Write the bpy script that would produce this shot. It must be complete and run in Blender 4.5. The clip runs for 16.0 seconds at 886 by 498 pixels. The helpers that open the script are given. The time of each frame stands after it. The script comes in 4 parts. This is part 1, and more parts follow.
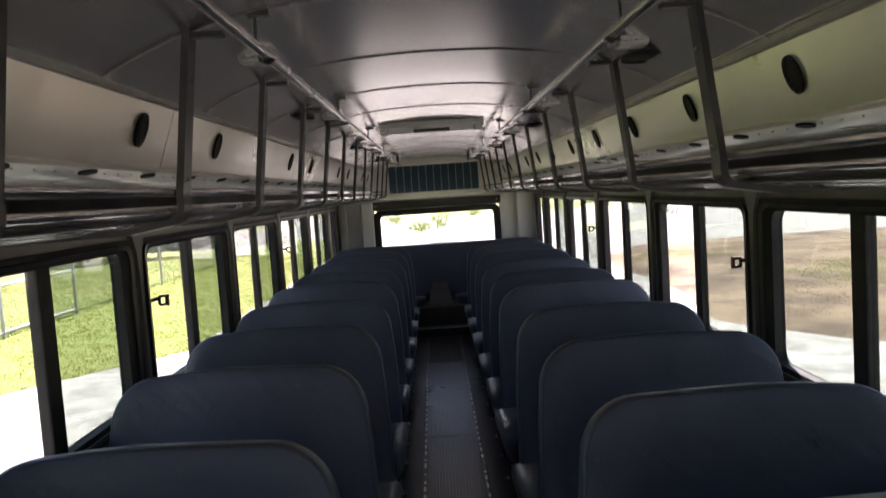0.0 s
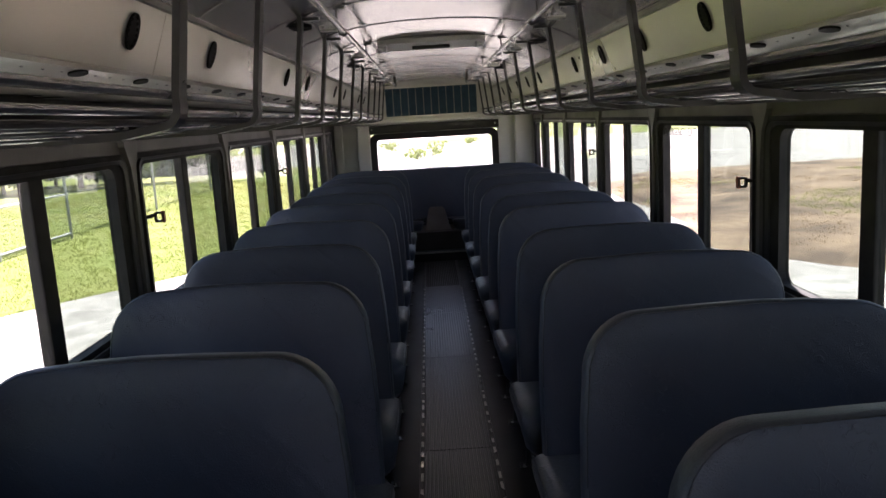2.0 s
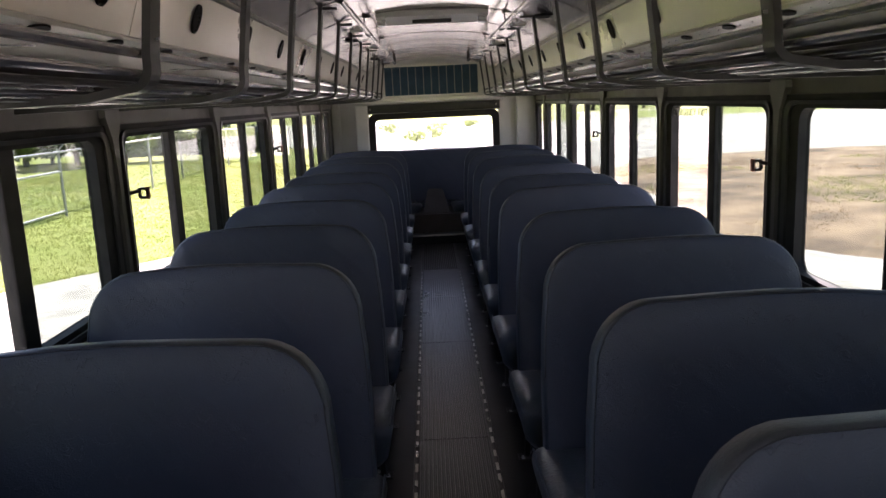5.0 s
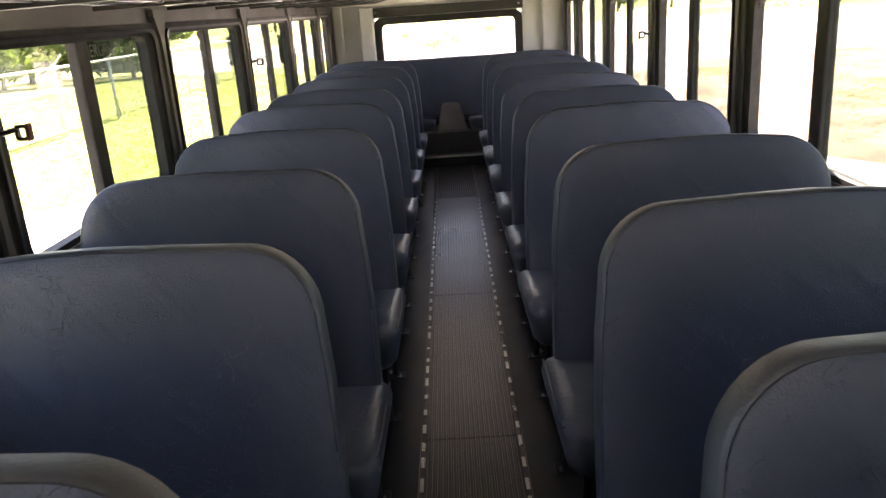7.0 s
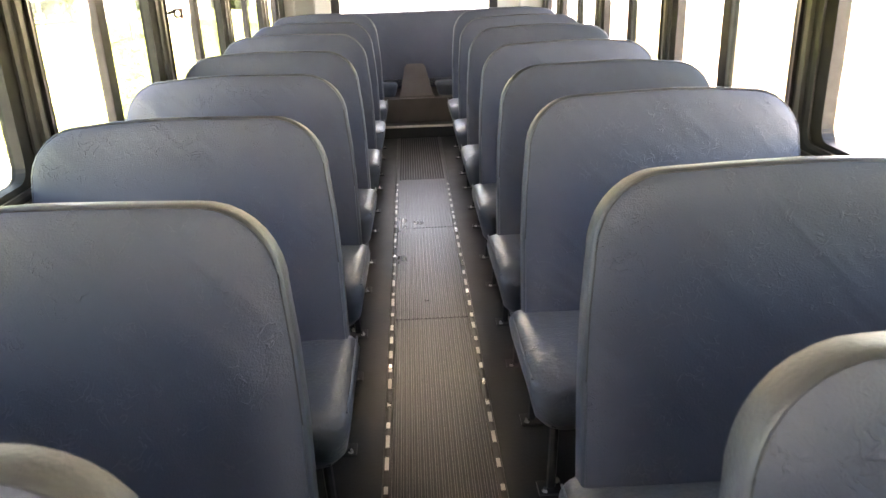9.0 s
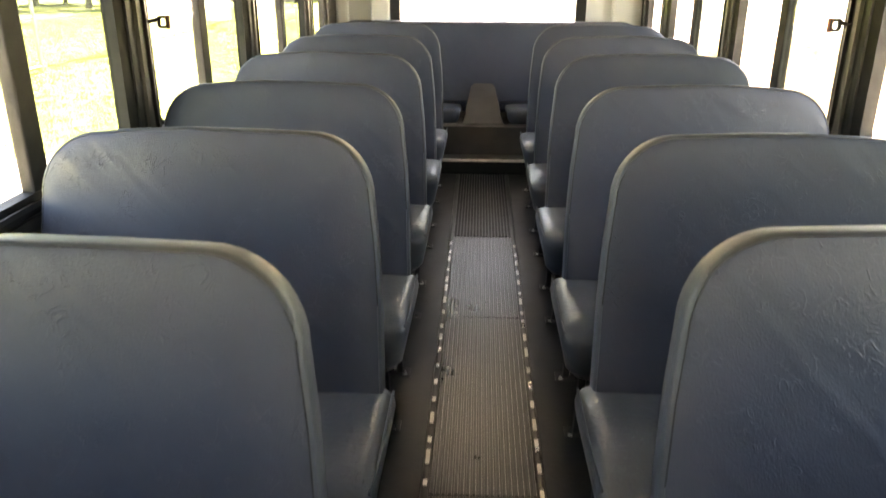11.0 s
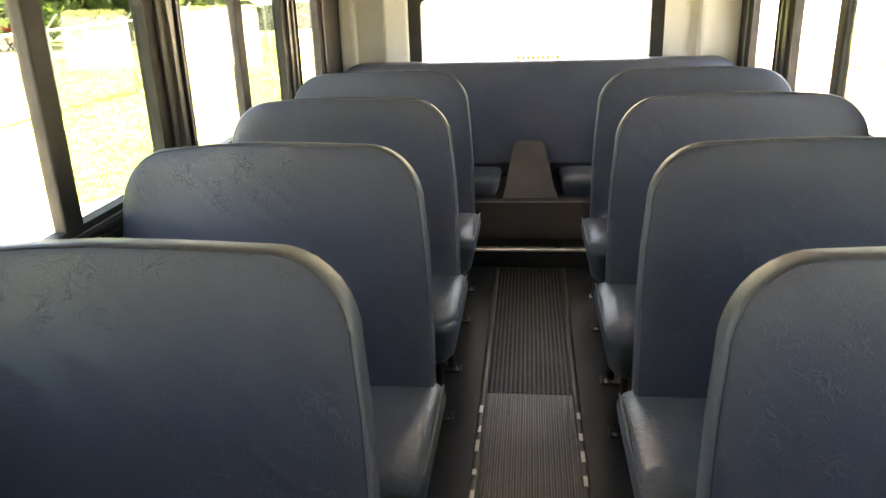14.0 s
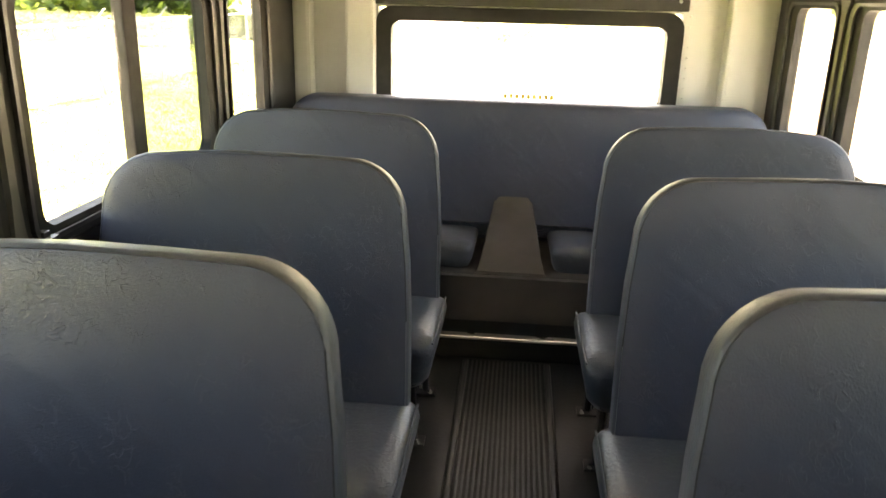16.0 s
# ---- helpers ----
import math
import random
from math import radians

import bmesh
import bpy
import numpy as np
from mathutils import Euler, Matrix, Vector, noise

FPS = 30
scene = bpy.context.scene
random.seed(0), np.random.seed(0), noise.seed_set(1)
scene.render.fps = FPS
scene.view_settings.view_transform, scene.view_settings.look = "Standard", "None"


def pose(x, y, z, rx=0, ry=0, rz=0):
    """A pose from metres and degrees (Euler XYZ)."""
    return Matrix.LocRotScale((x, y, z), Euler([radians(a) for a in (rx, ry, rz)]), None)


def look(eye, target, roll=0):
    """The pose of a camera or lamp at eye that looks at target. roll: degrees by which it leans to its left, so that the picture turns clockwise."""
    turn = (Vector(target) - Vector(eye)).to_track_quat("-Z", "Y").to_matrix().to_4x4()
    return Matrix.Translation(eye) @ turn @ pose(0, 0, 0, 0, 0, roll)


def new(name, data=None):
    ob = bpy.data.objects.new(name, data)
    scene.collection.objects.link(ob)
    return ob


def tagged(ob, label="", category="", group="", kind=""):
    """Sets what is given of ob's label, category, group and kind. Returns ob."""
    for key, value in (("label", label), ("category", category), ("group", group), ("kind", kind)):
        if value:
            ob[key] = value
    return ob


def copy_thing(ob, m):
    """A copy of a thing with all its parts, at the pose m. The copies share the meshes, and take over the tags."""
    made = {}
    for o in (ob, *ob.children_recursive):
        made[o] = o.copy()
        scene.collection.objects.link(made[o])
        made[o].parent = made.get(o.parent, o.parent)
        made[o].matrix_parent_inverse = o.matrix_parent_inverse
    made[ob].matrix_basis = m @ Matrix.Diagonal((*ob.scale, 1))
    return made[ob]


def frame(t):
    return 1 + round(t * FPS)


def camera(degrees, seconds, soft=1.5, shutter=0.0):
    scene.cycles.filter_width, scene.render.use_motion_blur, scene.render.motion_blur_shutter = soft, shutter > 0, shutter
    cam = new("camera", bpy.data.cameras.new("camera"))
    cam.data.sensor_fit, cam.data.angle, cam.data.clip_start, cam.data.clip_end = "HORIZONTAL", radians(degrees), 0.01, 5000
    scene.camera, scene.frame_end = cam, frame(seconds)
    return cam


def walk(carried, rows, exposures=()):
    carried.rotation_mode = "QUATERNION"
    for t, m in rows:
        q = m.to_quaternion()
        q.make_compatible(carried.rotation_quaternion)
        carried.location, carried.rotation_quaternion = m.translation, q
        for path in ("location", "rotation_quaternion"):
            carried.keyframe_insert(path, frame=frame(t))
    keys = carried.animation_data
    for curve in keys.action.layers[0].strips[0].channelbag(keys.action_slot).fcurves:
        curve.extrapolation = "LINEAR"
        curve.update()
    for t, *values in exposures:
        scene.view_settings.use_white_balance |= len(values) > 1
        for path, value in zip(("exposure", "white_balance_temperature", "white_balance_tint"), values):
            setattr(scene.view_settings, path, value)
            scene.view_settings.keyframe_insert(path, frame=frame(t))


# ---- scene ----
cam = camera(60.06, 16.0, shutter=0.3)
PATH = [
    (0, (-0.028, 0.541, 1.552), (-0.008, 2.535, 1.402), -3.78),
    (0.5, (-0.043, 0.556, 1.516), (-0.032, 2.531, 1.203), -3.64),
    (1, (-0.049, 0.566, 1.512), (-0.016, 2.532, 1.150), -3.76),
    (1.5, (-0.050, 0.583, 1.508), (-0.005, 2.550, 1.148), -3.73),
    (2, (-0.052, 0.579, 1.510), (-0.031, 2.551, 1.174), -3.40),
    (2.5, (-0.050, 0.582, 1.506), (-0.042, 2.555, 1.180), -3.24),
    (3, (-0.043, 0.590, 1.503), (-0.017, 2.561, 1.167), -2.98),
    (3.5, (-0.045, 0.594, 1.503), (-0.002, 2.561, 1.142), -2.83),
    (4, (-0.051, 0.602, 1.504), (-0.000, 2.567, 1.136), -2.70),
    (4.2, (-0.056, 0.597, 1.502), (0.000, 2.562, 1.133), -2.58),
    (6.3, (-0.043, 1.234, 1.447), (-0.090, 3.162, 0.914), -2.76),
    (6.5, (-0.055, 1.328, 1.445), (-0.038, 3.242, 0.864), -3.06),
    (7, (0.003, 1.565, 1.436), (-0.043, 3.472, 0.834), -4.02),
    (7.5, (0.056, 1.741, 1.437), (-0.110, 3.616, 0.763), -2.58),
    (8, (0.018, 1.957, 1.411), (0.014, 3.830, 0.709), -1.55),
    (8.2, (-0.008, 2.049, 1.421), (0.060, 3.922, 0.725), -1.96),
    (10.3, (-0.044, 3.129, 1.393), (-0.057, 4.962, 0.593), -2.78),
    (10.5, (-0.035, 3.250, 1.389), (-0.076, 5.080, 0.582), -2.39),
    (11, (-0.033, 3.543, 1.413), (-0.119, 5.408, 0.697), 0.18),
    (11.5, (-0.074, 3.789, 1.424), (-0.046, 5.693, 0.813), -2.23),
    (12, (-0.045, 4.041, 1.407), (-0.115, 5.938, 0.776), -1.94),
    (12.5, (-0.007, 4.245, 1.418), (-0.215, 6.116, 0.743), -1.69),
    (13, (-0.075, 4.488, 1.422), (-0.147, 6.391, 0.812), -2.02),
    (13.5, (-0.097, 4.708, 1.394), (-0.145, 6.577, 0.684), -3.52),
    (14, (-0.006, 4.980, 1.421), (-0.228, 6.851, 0.751), -1.95),
    (14.5, (-0.006, 5.234, 1.387), (-0.099, 7.112, 0.704), -0.42),
    (15, (-0.079, 5.440, 1.414), (0.006, 7.322, 0.742), -2.28),
    (15.5, (-0.092, 5.588, 1.409), (-0.128, 7.479, 0.760), -1.02),
    (16, (-0.014, 5.812, 1.417), (-0.185, 7.704, 0.790), 1.46),
]
STOPS = [(0.0, 2.05, 6300, 27), (4.2, 2.03, 6200, 30), (6.3, 3.2, 6900, 31), (7.2, 3.6, 7300, 28), (7.6, 3.85, 7500, 27), (8.2, 5.1, 7900, 27), (10.3, 5.45, 8500, 17), (11.0, 4.85, 8900, 18), (11.6, 4.1, 8900, 18), (12.5, 4.4, 9700, 17), (13.0, 4.35, 9700, 17), (14.0, 4.7, 8500, 18), (15.3, 4.95, 8900, 18), (16.0, 4.6, 9300, 17)]
walk(cam, [(t, look(eye, target, roll)) for t, eye, target, roll in PATH], STOPS)

# ---- world and sun ----
SUN_UP, SUN_ROUND = 52.0, 12.0
world = bpy.data.worlds.new("sky")
scene.world = world
world.use_nodes = True
wn = world.node_tree.nodes
sky = wn.new("ShaderNodeTexSky")
sky.sky_type, sky.sun_disc = "NISHITA", False
sky.sun_elevation, sky.sun_rotation = radians(SUN_UP), radians(SUN_ROUND)
wn["Background"].inputs["Strength"].default_value = 0.09
world.node_tree.links.new(sky.outputs[0], wn["Background"].inputs["Color"])
sun_lamp = bpy.data.lights.new("sun", "SUN")
sun_lamp.energy, sun_lamp.angle, sun_lamp.color = 5.0, radians(0.5), (1.0, 0.95, 0.86)
sun = new("sun", sun_lamp)
sun.matrix_world = look((0, 0, 30), Vector((0, 0, 30)) - Vector((
    math.sin(radians(SUN_ROUND)) * math.cos(radians(SUN_UP)),
    math.cos(radians(SUN_ROUND)) * math.cos(radians(SUN_UP)), math.sin(radians(SUN_UP)))))


# ---- materials ----
def material(name, colour, rough=0.6, metal=0.0, second=None, scale=6.0, bump=0.0, bump_scale=120.0, per_object=0.0,
             spec=0.5, stretch=(1, 1, 1), rough_vary=0.12, detail=6.0, contrast=(0.35, 0.65), coat=0.0, folds=0.0):
    """A painted, woven or moulded surface with large stains, fine grain and relief."""
    m = bpy.data.materials.new(name)
    m.use_nodes = True
    n, link = m.node_tree.nodes, m.node_tree.links.new
    shader = n["Principled BSDF"]
    coords = n.new("ShaderNodeTexCoord")
    mapping = n.new("ShaderNodeMapping")
    mapping.inputs["Scale"].default_value = stretch
    link(coords.outputs["Object"], mapping.inputs["Vector"])
    large = n.new("ShaderNodeTexNoise")
    large.inputs["Scale"].default_value, large.inputs["Detail"].default_value = scale, detail
    link(mapping.outputs[0], large.inputs["Vector"])
    ramp = n.new("ShaderNodeMapRange")
    ramp.inputs[1].default_value, ramp.inputs[2].default_value = contrast
    link(large.outputs["Fac"], ramp.inputs[0])
    mix = n.new("ShaderNodeMix")
    mix.data_type = "RGBA"
    mix.inputs[6].default_value = (*colour, 1)
    mix.inputs[7].default_value = (*(second or [c * 0.78 for c in colour]), 1)
    link(ramp.outputs[0], mix.inputs[0])
    out = mix.outputs[2]
    if per_object:
        info = n.new("ShaderNodeObjectInfo")
        tone = n.new("ShaderNodeMapRange")
        tone.inputs[3].default_value, tone.inputs[4].default_value = 1 - per_object, 1 + per_object
        link(info.outputs["Random"], tone.inputs[0])
        hue = n.new("ShaderNodeHueSaturation")
        link(tone.outputs[0], hue.inputs["Value"])
        link(out, hue.inputs["Color"])
        out = hue.outputs[0]
    link(out, shader.inputs["Base Color"])
    rough_map = n.new("ShaderNodeMapRange")
    rough_map.inputs[3].default_value = max(0.02, rough - rough_vary)
    rough_map.inputs[4].default_value = min(1.0, rough + rough_vary)
    link(large.outputs["Fac"], rough_map.inputs[0])
    link(rough_map.outputs[0], shader.inputs["Roughness"])
    shader.inputs["Metallic"].default_value = metal
    shader.inputs["Specular IOR Level"].default_value = spec
    shader.inputs["Coat Weight"].default_value = coat
    if bump:
        fine = n.new("ShaderNodeTexNoise")
        fine.inputs["Scale"].default_value, fine.inputs["Detail"].default_value = bump_scale, 4.0
        link(mapping.outputs[0], fine.inputs["Vector"])
        relief = n.new("ShaderNodeBump")
        relief.inputs["Strength"].default_value, relief.inputs["Distance"].default_value = bump, 0.01
        link(fine.outputs["Fac"], relief.inputs["Height"])
        link(relief.outputs[0], shader.inputs["Normal"])
        if folds:
            # slack diagonal folds that differ from seat to seat, and short leathery creases
            info = n.new("ShaderNodeObjectInfo")
            shift = n.new("ShaderNodeVectorMath")
            shift.operation = "MULTIPLY_ADD"
            link(info.outputs["Random"], shift.inputs[0])
            shift.inputs[1].default_value = (7.0, 3.0, 11.0)
            link(coords.outputs["Object"], shift.inputs[2])
            turn = n.new("ShaderNodeMapping")
            turn.vector_type = "TEXTURE"
            turn.inputs["Rotation"].default_value, turn.inputs["Scale"].default_value = (0, 0.75, 0), (0.42, 1.0, 0.13)
            link(shift.outputs[0], turn.inputs["Vector"])
            slack = n.new("ShaderNodeTexNoise")
            slack.inputs["Scale"].default_value, slack.inputs["Detail"].default_value, slack.inputs["Distortion"].default_value = 1.6, 1.5, 0.4
            link(turn.outputs[0], slack.inputs["Vector"])
            curve = n.new("ShaderNodeMath")
            curve.operation, curve.inputs[1].default_value = "POWER", 3.0
            link(slack.outputs["Fac"], curve.inputs[0])
            wave = n.new("ShaderNodeBump")
            wave.inputs["Strength"].default_value, wave.inputs["Distance"].default_value = folds, 0.06
            link(curve.outputs[0], wave.inputs["Height"])
            crease = n.new("ShaderNodeTexNoise")
            crease.inputs["Scale"].default_value, crease.inputs["Detail"].default_value, crease.inputs["Distortion"].default_value = 26.0, 2.0, 1.2
            link(shift.outputs[0], crease.inputs["Vector"])
            away = n.new("ShaderNodeMath")
            away.operation = "SUBTRACT"
            away.inputs[1].default_value = 0.5
            link(crease.outputs["Fac"], away.inputs[0])
            size = n.new("ShaderNodeMath")
            size.operation = "ABSOLUTE"
            link(away.outputs[0], size.inputs[0])
            thin = n.new("ShaderNodeMapRange")
            thin.inputs[1].default_value, thin.inputs[2].default_value = 0.0, 0.022
            link(size.outputs[0], thin.inputs[0])
            some = n.new("ShaderNodeTexNoise")
            some.inputs["Scale"].default_value = 17.0
            link(shift.outputs[0], some.inputs["Vector"])
            mask = n.new("ShaderNodeMapRange")
            mask.inputs[1].default_value, mask.inputs[2].default_value = 0.5, 0.62
            link(some.outputs["Fac"], mask.inputs[0])
            flip = n.new("ShaderNodeMath")
            flip.operation, flip.inputs[0].default_value = "SUBTRACT", 1.0
            link(thin.outputs[0], flip.inputs[1])
            drawn = n.new("ShaderNodeMath")
            drawn.operation = "MULTIPLY"
            link(flip.outputs[0], drawn.inputs[0]), link(mask.outputs[0], drawn.inputs[1])
            line = n.new("ShaderNodeBump")
            line.inputs["Strength"].default_value, line.inputs["Distance"].default_value = 0.8, 0.0016
            link(drawn.outputs[0], line.inputs["Height"])
            link(wave.outputs[0], line.inputs["Normal"])
            link(line.outputs[0], relief.inputs["Normal"])
    return m


def leafy(m, share=0.5):
    """Thin blades and leaves pass part of the sun's light."""
    n, link = m.node_tree.nodes, m.node_tree.links.new
    shader = n["Principled BSDF"]
    through_light, mix = n.new("ShaderNodeBsdfTranslucent"), n.new("ShaderNodeMixShader")
    link(shader.inputs["Base Color"].links[0].from_socket, through_light.inputs["Color"])
    mix.inputs[0].default_value = share
    link(shader.outputs[0], mix.inputs[1]), link(through_light.outputs[0], mix.inputs[2])
    link(mix.outputs[0], n["Material Output"].inputs[0])
    return m


def glass(name, tint):
    m = bpy.data.materials.new(name)
    m.use_nodes = True
    n, link = m.node_tree.nodes, m.node_tree.links.new
    n.remove(n["Principled BSDF"])
    clear, shine, mix = n.new("ShaderNodeBsdfTransparent"), n.new("ShaderNodeBsdfGlossy"), n.new("ShaderNodeMixShader")
    facing, power, gloss = n.new("ShaderNodeLayerWeight"), n.new("ShaderNodeMath"), n.new("ShaderNodeMapRange")
    facing.inputs["Blend"].default_value = 0.5
    power.operation, power.inputs[1].default_value = "POWER", 4.0
    gloss.inputs[3].default_value, gloss.inputs[4].default_value = 0.025, 0.6
    clear.inputs[0].default_value = (*tint, 1)
    shine.inputs["Roughness"].default_value = 0.02
    link(facing.outputs["Facing"], power.inputs[0]), link(power.outputs[0], gloss.inputs[0]), link(gloss.outputs[0], mix.inputs[0])
    link(clear.outputs[0], mix.inputs[1]), link(shine.outputs[0], mix.inputs[2])
    link(mix.outputs[0], n["Material Output"].inputs[0])
    return m


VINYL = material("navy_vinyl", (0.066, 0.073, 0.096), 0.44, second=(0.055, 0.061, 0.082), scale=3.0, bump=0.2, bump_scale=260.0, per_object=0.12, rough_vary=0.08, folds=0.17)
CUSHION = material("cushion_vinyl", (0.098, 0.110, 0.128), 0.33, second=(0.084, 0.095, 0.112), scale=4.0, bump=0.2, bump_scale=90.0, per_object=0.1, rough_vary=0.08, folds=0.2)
# brownish wear, on a base lightened to carry the window light on the band
VINYL_EDGE = material("worn_lit_vinyl_band", (0.084, 0.089, 0.102), 0.40, second=(0.108, 0.103, 0.096), scale=3.5, bump=0.18, bump_scale=150.0, per_object=0.1, contrast=(0.5, 0.75))
SEAM_THREAD = material("dark_seam_thread", (0.03, 0.03, 0.035), 0.7, scale=20.0)
CEILING = material("painted_roof_sheet", (0.95, 0.895, 0.84), 0.22, 0.85, second=(0.87, 0.82, 0.77), scale=1.6, bump=0.02, bump_scale=6.0, rough_vary=0.06)
BEIGE = material("beige_duct_panel", (0.70, 0.68, 0.62), 0.30, 0.6, second=(0.60, 0.58, 0.52), scale=1.3, bump=0.02, bump_scale=30.0)
GREY_TRIM = material("grey_painted_trim", (0.42, 0.41, 0.38), 0.36, 0.4, scale=5.0, bump=0.04, bump_scale=60.0)
WHITE_PANEL = material("off_white_wall_panel", (0.68, 0.67, 0.62), 0.5, second=(0.60, 0.59, 0.54), scale=2.5, bump=0.03, bump_scale=90.0)
BLACK_METAL = material("black_enamelled_steel", (0.013, 0.012, 0.012), 0.36, 0.0, second=(0.026, 0.023, 0.02), scale=14.0, bump=0.05, bump_scale=150.0)
BLACK_RUBBER = material("black_window_rubber", (0.024, 0.022, 0.02), 0.6, spec=0.3, scale=18.0, bump=0.06, bump_scale=180.0)
STEEL = material("brushed_steel", (0.58, 0.57, 0.55), 0.28, 0.95, scale=10.0, stretch=(8, 0.6, 8), bump=0.02, bump_scale=80.0)
TUBE = material("satin_aluminium_tube", (0.62, 0.60, 0.56), 0.24, 1.0, scale=6.0, bump=0.02)
DARK_TRIM = material("dark_brown_trim", (0.085, 0.077, 0.066), 0.45, 0.2, scale=5.0, bump=0.04, bump_scale=60.0)
POST_GREY = material("worn_grey_post", (0.13, 0.122, 0.108), 0.45, 0.2, scale=5.0, bump=0.04, bump_scale=60.0)
WORN_METAL = material("worn_dull_metal", (0.60, 0.58, 0.54), 0.30, 0.9, second=(0.40, 0.37, 0.33), scale=9.0, bump=0.05)
WALL_DARK = material("dark_side_panel", (0.06, 0.058, 0.054), 0.6, scale=4.0, bump=0.06)
FLOOR_RUBBER = material("black_rubber_sheet", (0.009, 0.0085, 0.008), 0.40, spec=0.32, second=(0.016, 0.0145, 0.013), scale=7.0, bump=0.08, bump_scale=70.0, rough_vary=0.1, contrast=(0.25, 0.8))
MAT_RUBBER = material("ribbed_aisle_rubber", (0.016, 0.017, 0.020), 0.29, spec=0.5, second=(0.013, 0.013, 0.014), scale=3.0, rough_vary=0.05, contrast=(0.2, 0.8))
# rougher, browner ribs for the far length of the mat
MAT_DULL = material("dull_ribbed_rubber", (0.015, 0.013, 0.012), 0.6, spec=0.3, second=(0.011, 0.010, 0.009), scale=7.0, bump=0.1, bump_scale=90.0)
# shade between the ribs, painted as a base sheet darker than the rib tops
MAT_GROOVE = material("shaded_rubber_groove", (0.013, 0.013, 0.013), 0.34, scale=9.0, bump=0.1, bump_scale=90.0, rough_vary=0.04)
BROWN_COVER = material("brown_engine_cover", (0.095, 0.080, 0.066), 0.7, second=(0.076, 0.064, 0.052), scale=6.0, bump=0.12, bump_scale=120.0)
BLUE_GRILLE = material("blue_filter_mesh", (0.03, 0.085, 0.125), 0.6, second=(0.022, 0.065, 0.10), scale=12.0, bump=0.1)
GRILLE_BLACK = material("black_plastic_grille", (0.012, 0.012, 0.012), 0.6, spec=0.2, scale=10.0)
RED_PLASTIC = material("faded_orange_latch_edge", (0.24, 0.065, 0.035), 0.5, scale=12.0)
YELLOW = material("yellow_tag", (0.75, 0.42, 0.03), 0.5, scale=12.0)
LETTERS = material("black_letter_film", (0.03, 0.03, 0.02), 0.5, scale=20.0)
AMBER_FILM = material("amber_letter_film", (0.55, 0.38, 0.05), 0.5, scale=20.0)
DIFFUSER = material("milky_lamp_cover", (0.8, 0.78, 0.7), 0.25, scale=8.0)
PANE = glass("clear_window_glass", (0.95, 0.95, 0.92))
TINTED = glass("grey_tinted_window_glass", (0.58, 0.62, 0.58))
REAR_PANE = glass("rear_window_glass", (0.96, 0.96, 0.93))
GRAVEL = material("pale_gravel", (0.60, 0.575, 0.53), 0.9, second=(0.38, 0.36, 0.33), scale=2.6, bump=1.0, bump_scale=16.0, detail=15.0, contrast=(0.36, 0.64))
DIRT = material("brown_dirt", (0.36, 0.255, 0.16), 0.95, second=(0.15, 0.105, 0.07), scale=0.7, bump=0.9, bump_scale=10.0, detail=14.0, contrast=(0.38, 0.62))
GRASS_SOIL = material("green_turf", (0.24, 0.31, 0.06), 0.95, second=(0.34, 0.35, 0.11), scale=0.35, bump=0.9, bump_scale=14.0, detail=12.0)
BLADES = leafy(material("grass_blades", (0.29, 0.36, 0.08), 0.8, second=(0.40, 0.40, 0.14), scale=0.3, detail=3.0))
STRAW = leafy(material("dry_straw", (0.42, 0.30, 0.17), 0.9, second=(0.28, 0.19, 0.11), scale=0.9, detail=4.0))
GALVANISED = material("galvanised_pipe", (0.42, 0.43, 0.44), 0.45, 0.7, scale=8.0)
BARK = material("grey_bark", (0.11, 0.09, 0.07), 0.9, scale=7.0, bump=0.7, bump_scale=20.0)
LEAF = leafy(material("leaf_green", (0.095, 0.15, 0.035), 0.65, second=(0.15, 0.20, 0.05), scale=0.8, detail=3.0))
# leaf green with strong sunlight painted in, for the open yard's bushes
LEAF_SUN = leafy(material("sunlit_leaf_green", (0.34, 0.40, 0.15), 0.65, second=(0.42, 0.46, 0.2), scale=0.8, detail=3.0))
LEAF_DARK = leafy(material("dark_leaf_green", (0.035, 0.06, 0.02), 0.7, second=(0.06, 0.09, 0.025), scale=0.8, detail=3.0))
CAR_RED = material("red_car_paint", (0.35, 0.025, 0.03), 0.25, coat=0.6, scale=3.0)
DARK_GLASS = material("dark_car_glass", (0.03, 0.035, 0.04), 0.08, scale=2.0)
TYRE = material("tyre_rubber", (0.03, 0.03, 0.03), 0.8, scale=8.0)


# ---- mesh helpers ----
def box(bm, x0, x1, y0, y1, z0, z1, bevel=0.0):
    v = [bm.verts.new((x, y, z)) for z in (z0, z1) for y in (y0, y1) for x in (x0, x1)]
    fs = [bm.faces.new([v[i] for i in f]) for f in
          ((0, 2, 3, 1), (4, 5, 7, 6), (0, 1, 5, 4), (2, 6, 7, 3), (0, 4, 6, 2), (1, 3, 7, 5))]
    if bevel:
        edges = {e for f in fs for e in f.edges}
        bmesh.ops.bevel(bm, geom=list(edges), offset=bevel, segments=2, profile=0.6, affect="EDGES")
    return bm


def boxes(*rows, bevel=0.0):
    bm = bmesh.new()
    for r in rows:
        box(bm, *r, bevel=bevel)
    return bm


def mesh_of(bm, name, mat, smooth=False):
    bmesh.ops.recalc_face_normals(bm, faces=bm.faces)
    me = bpy.data.meshes.new(name)
    bm.to_mesh(me)
    bm.free()
    for p in me.polygons:
        p.use_smooth = smooth
    me.materials.append(mat)
    return me


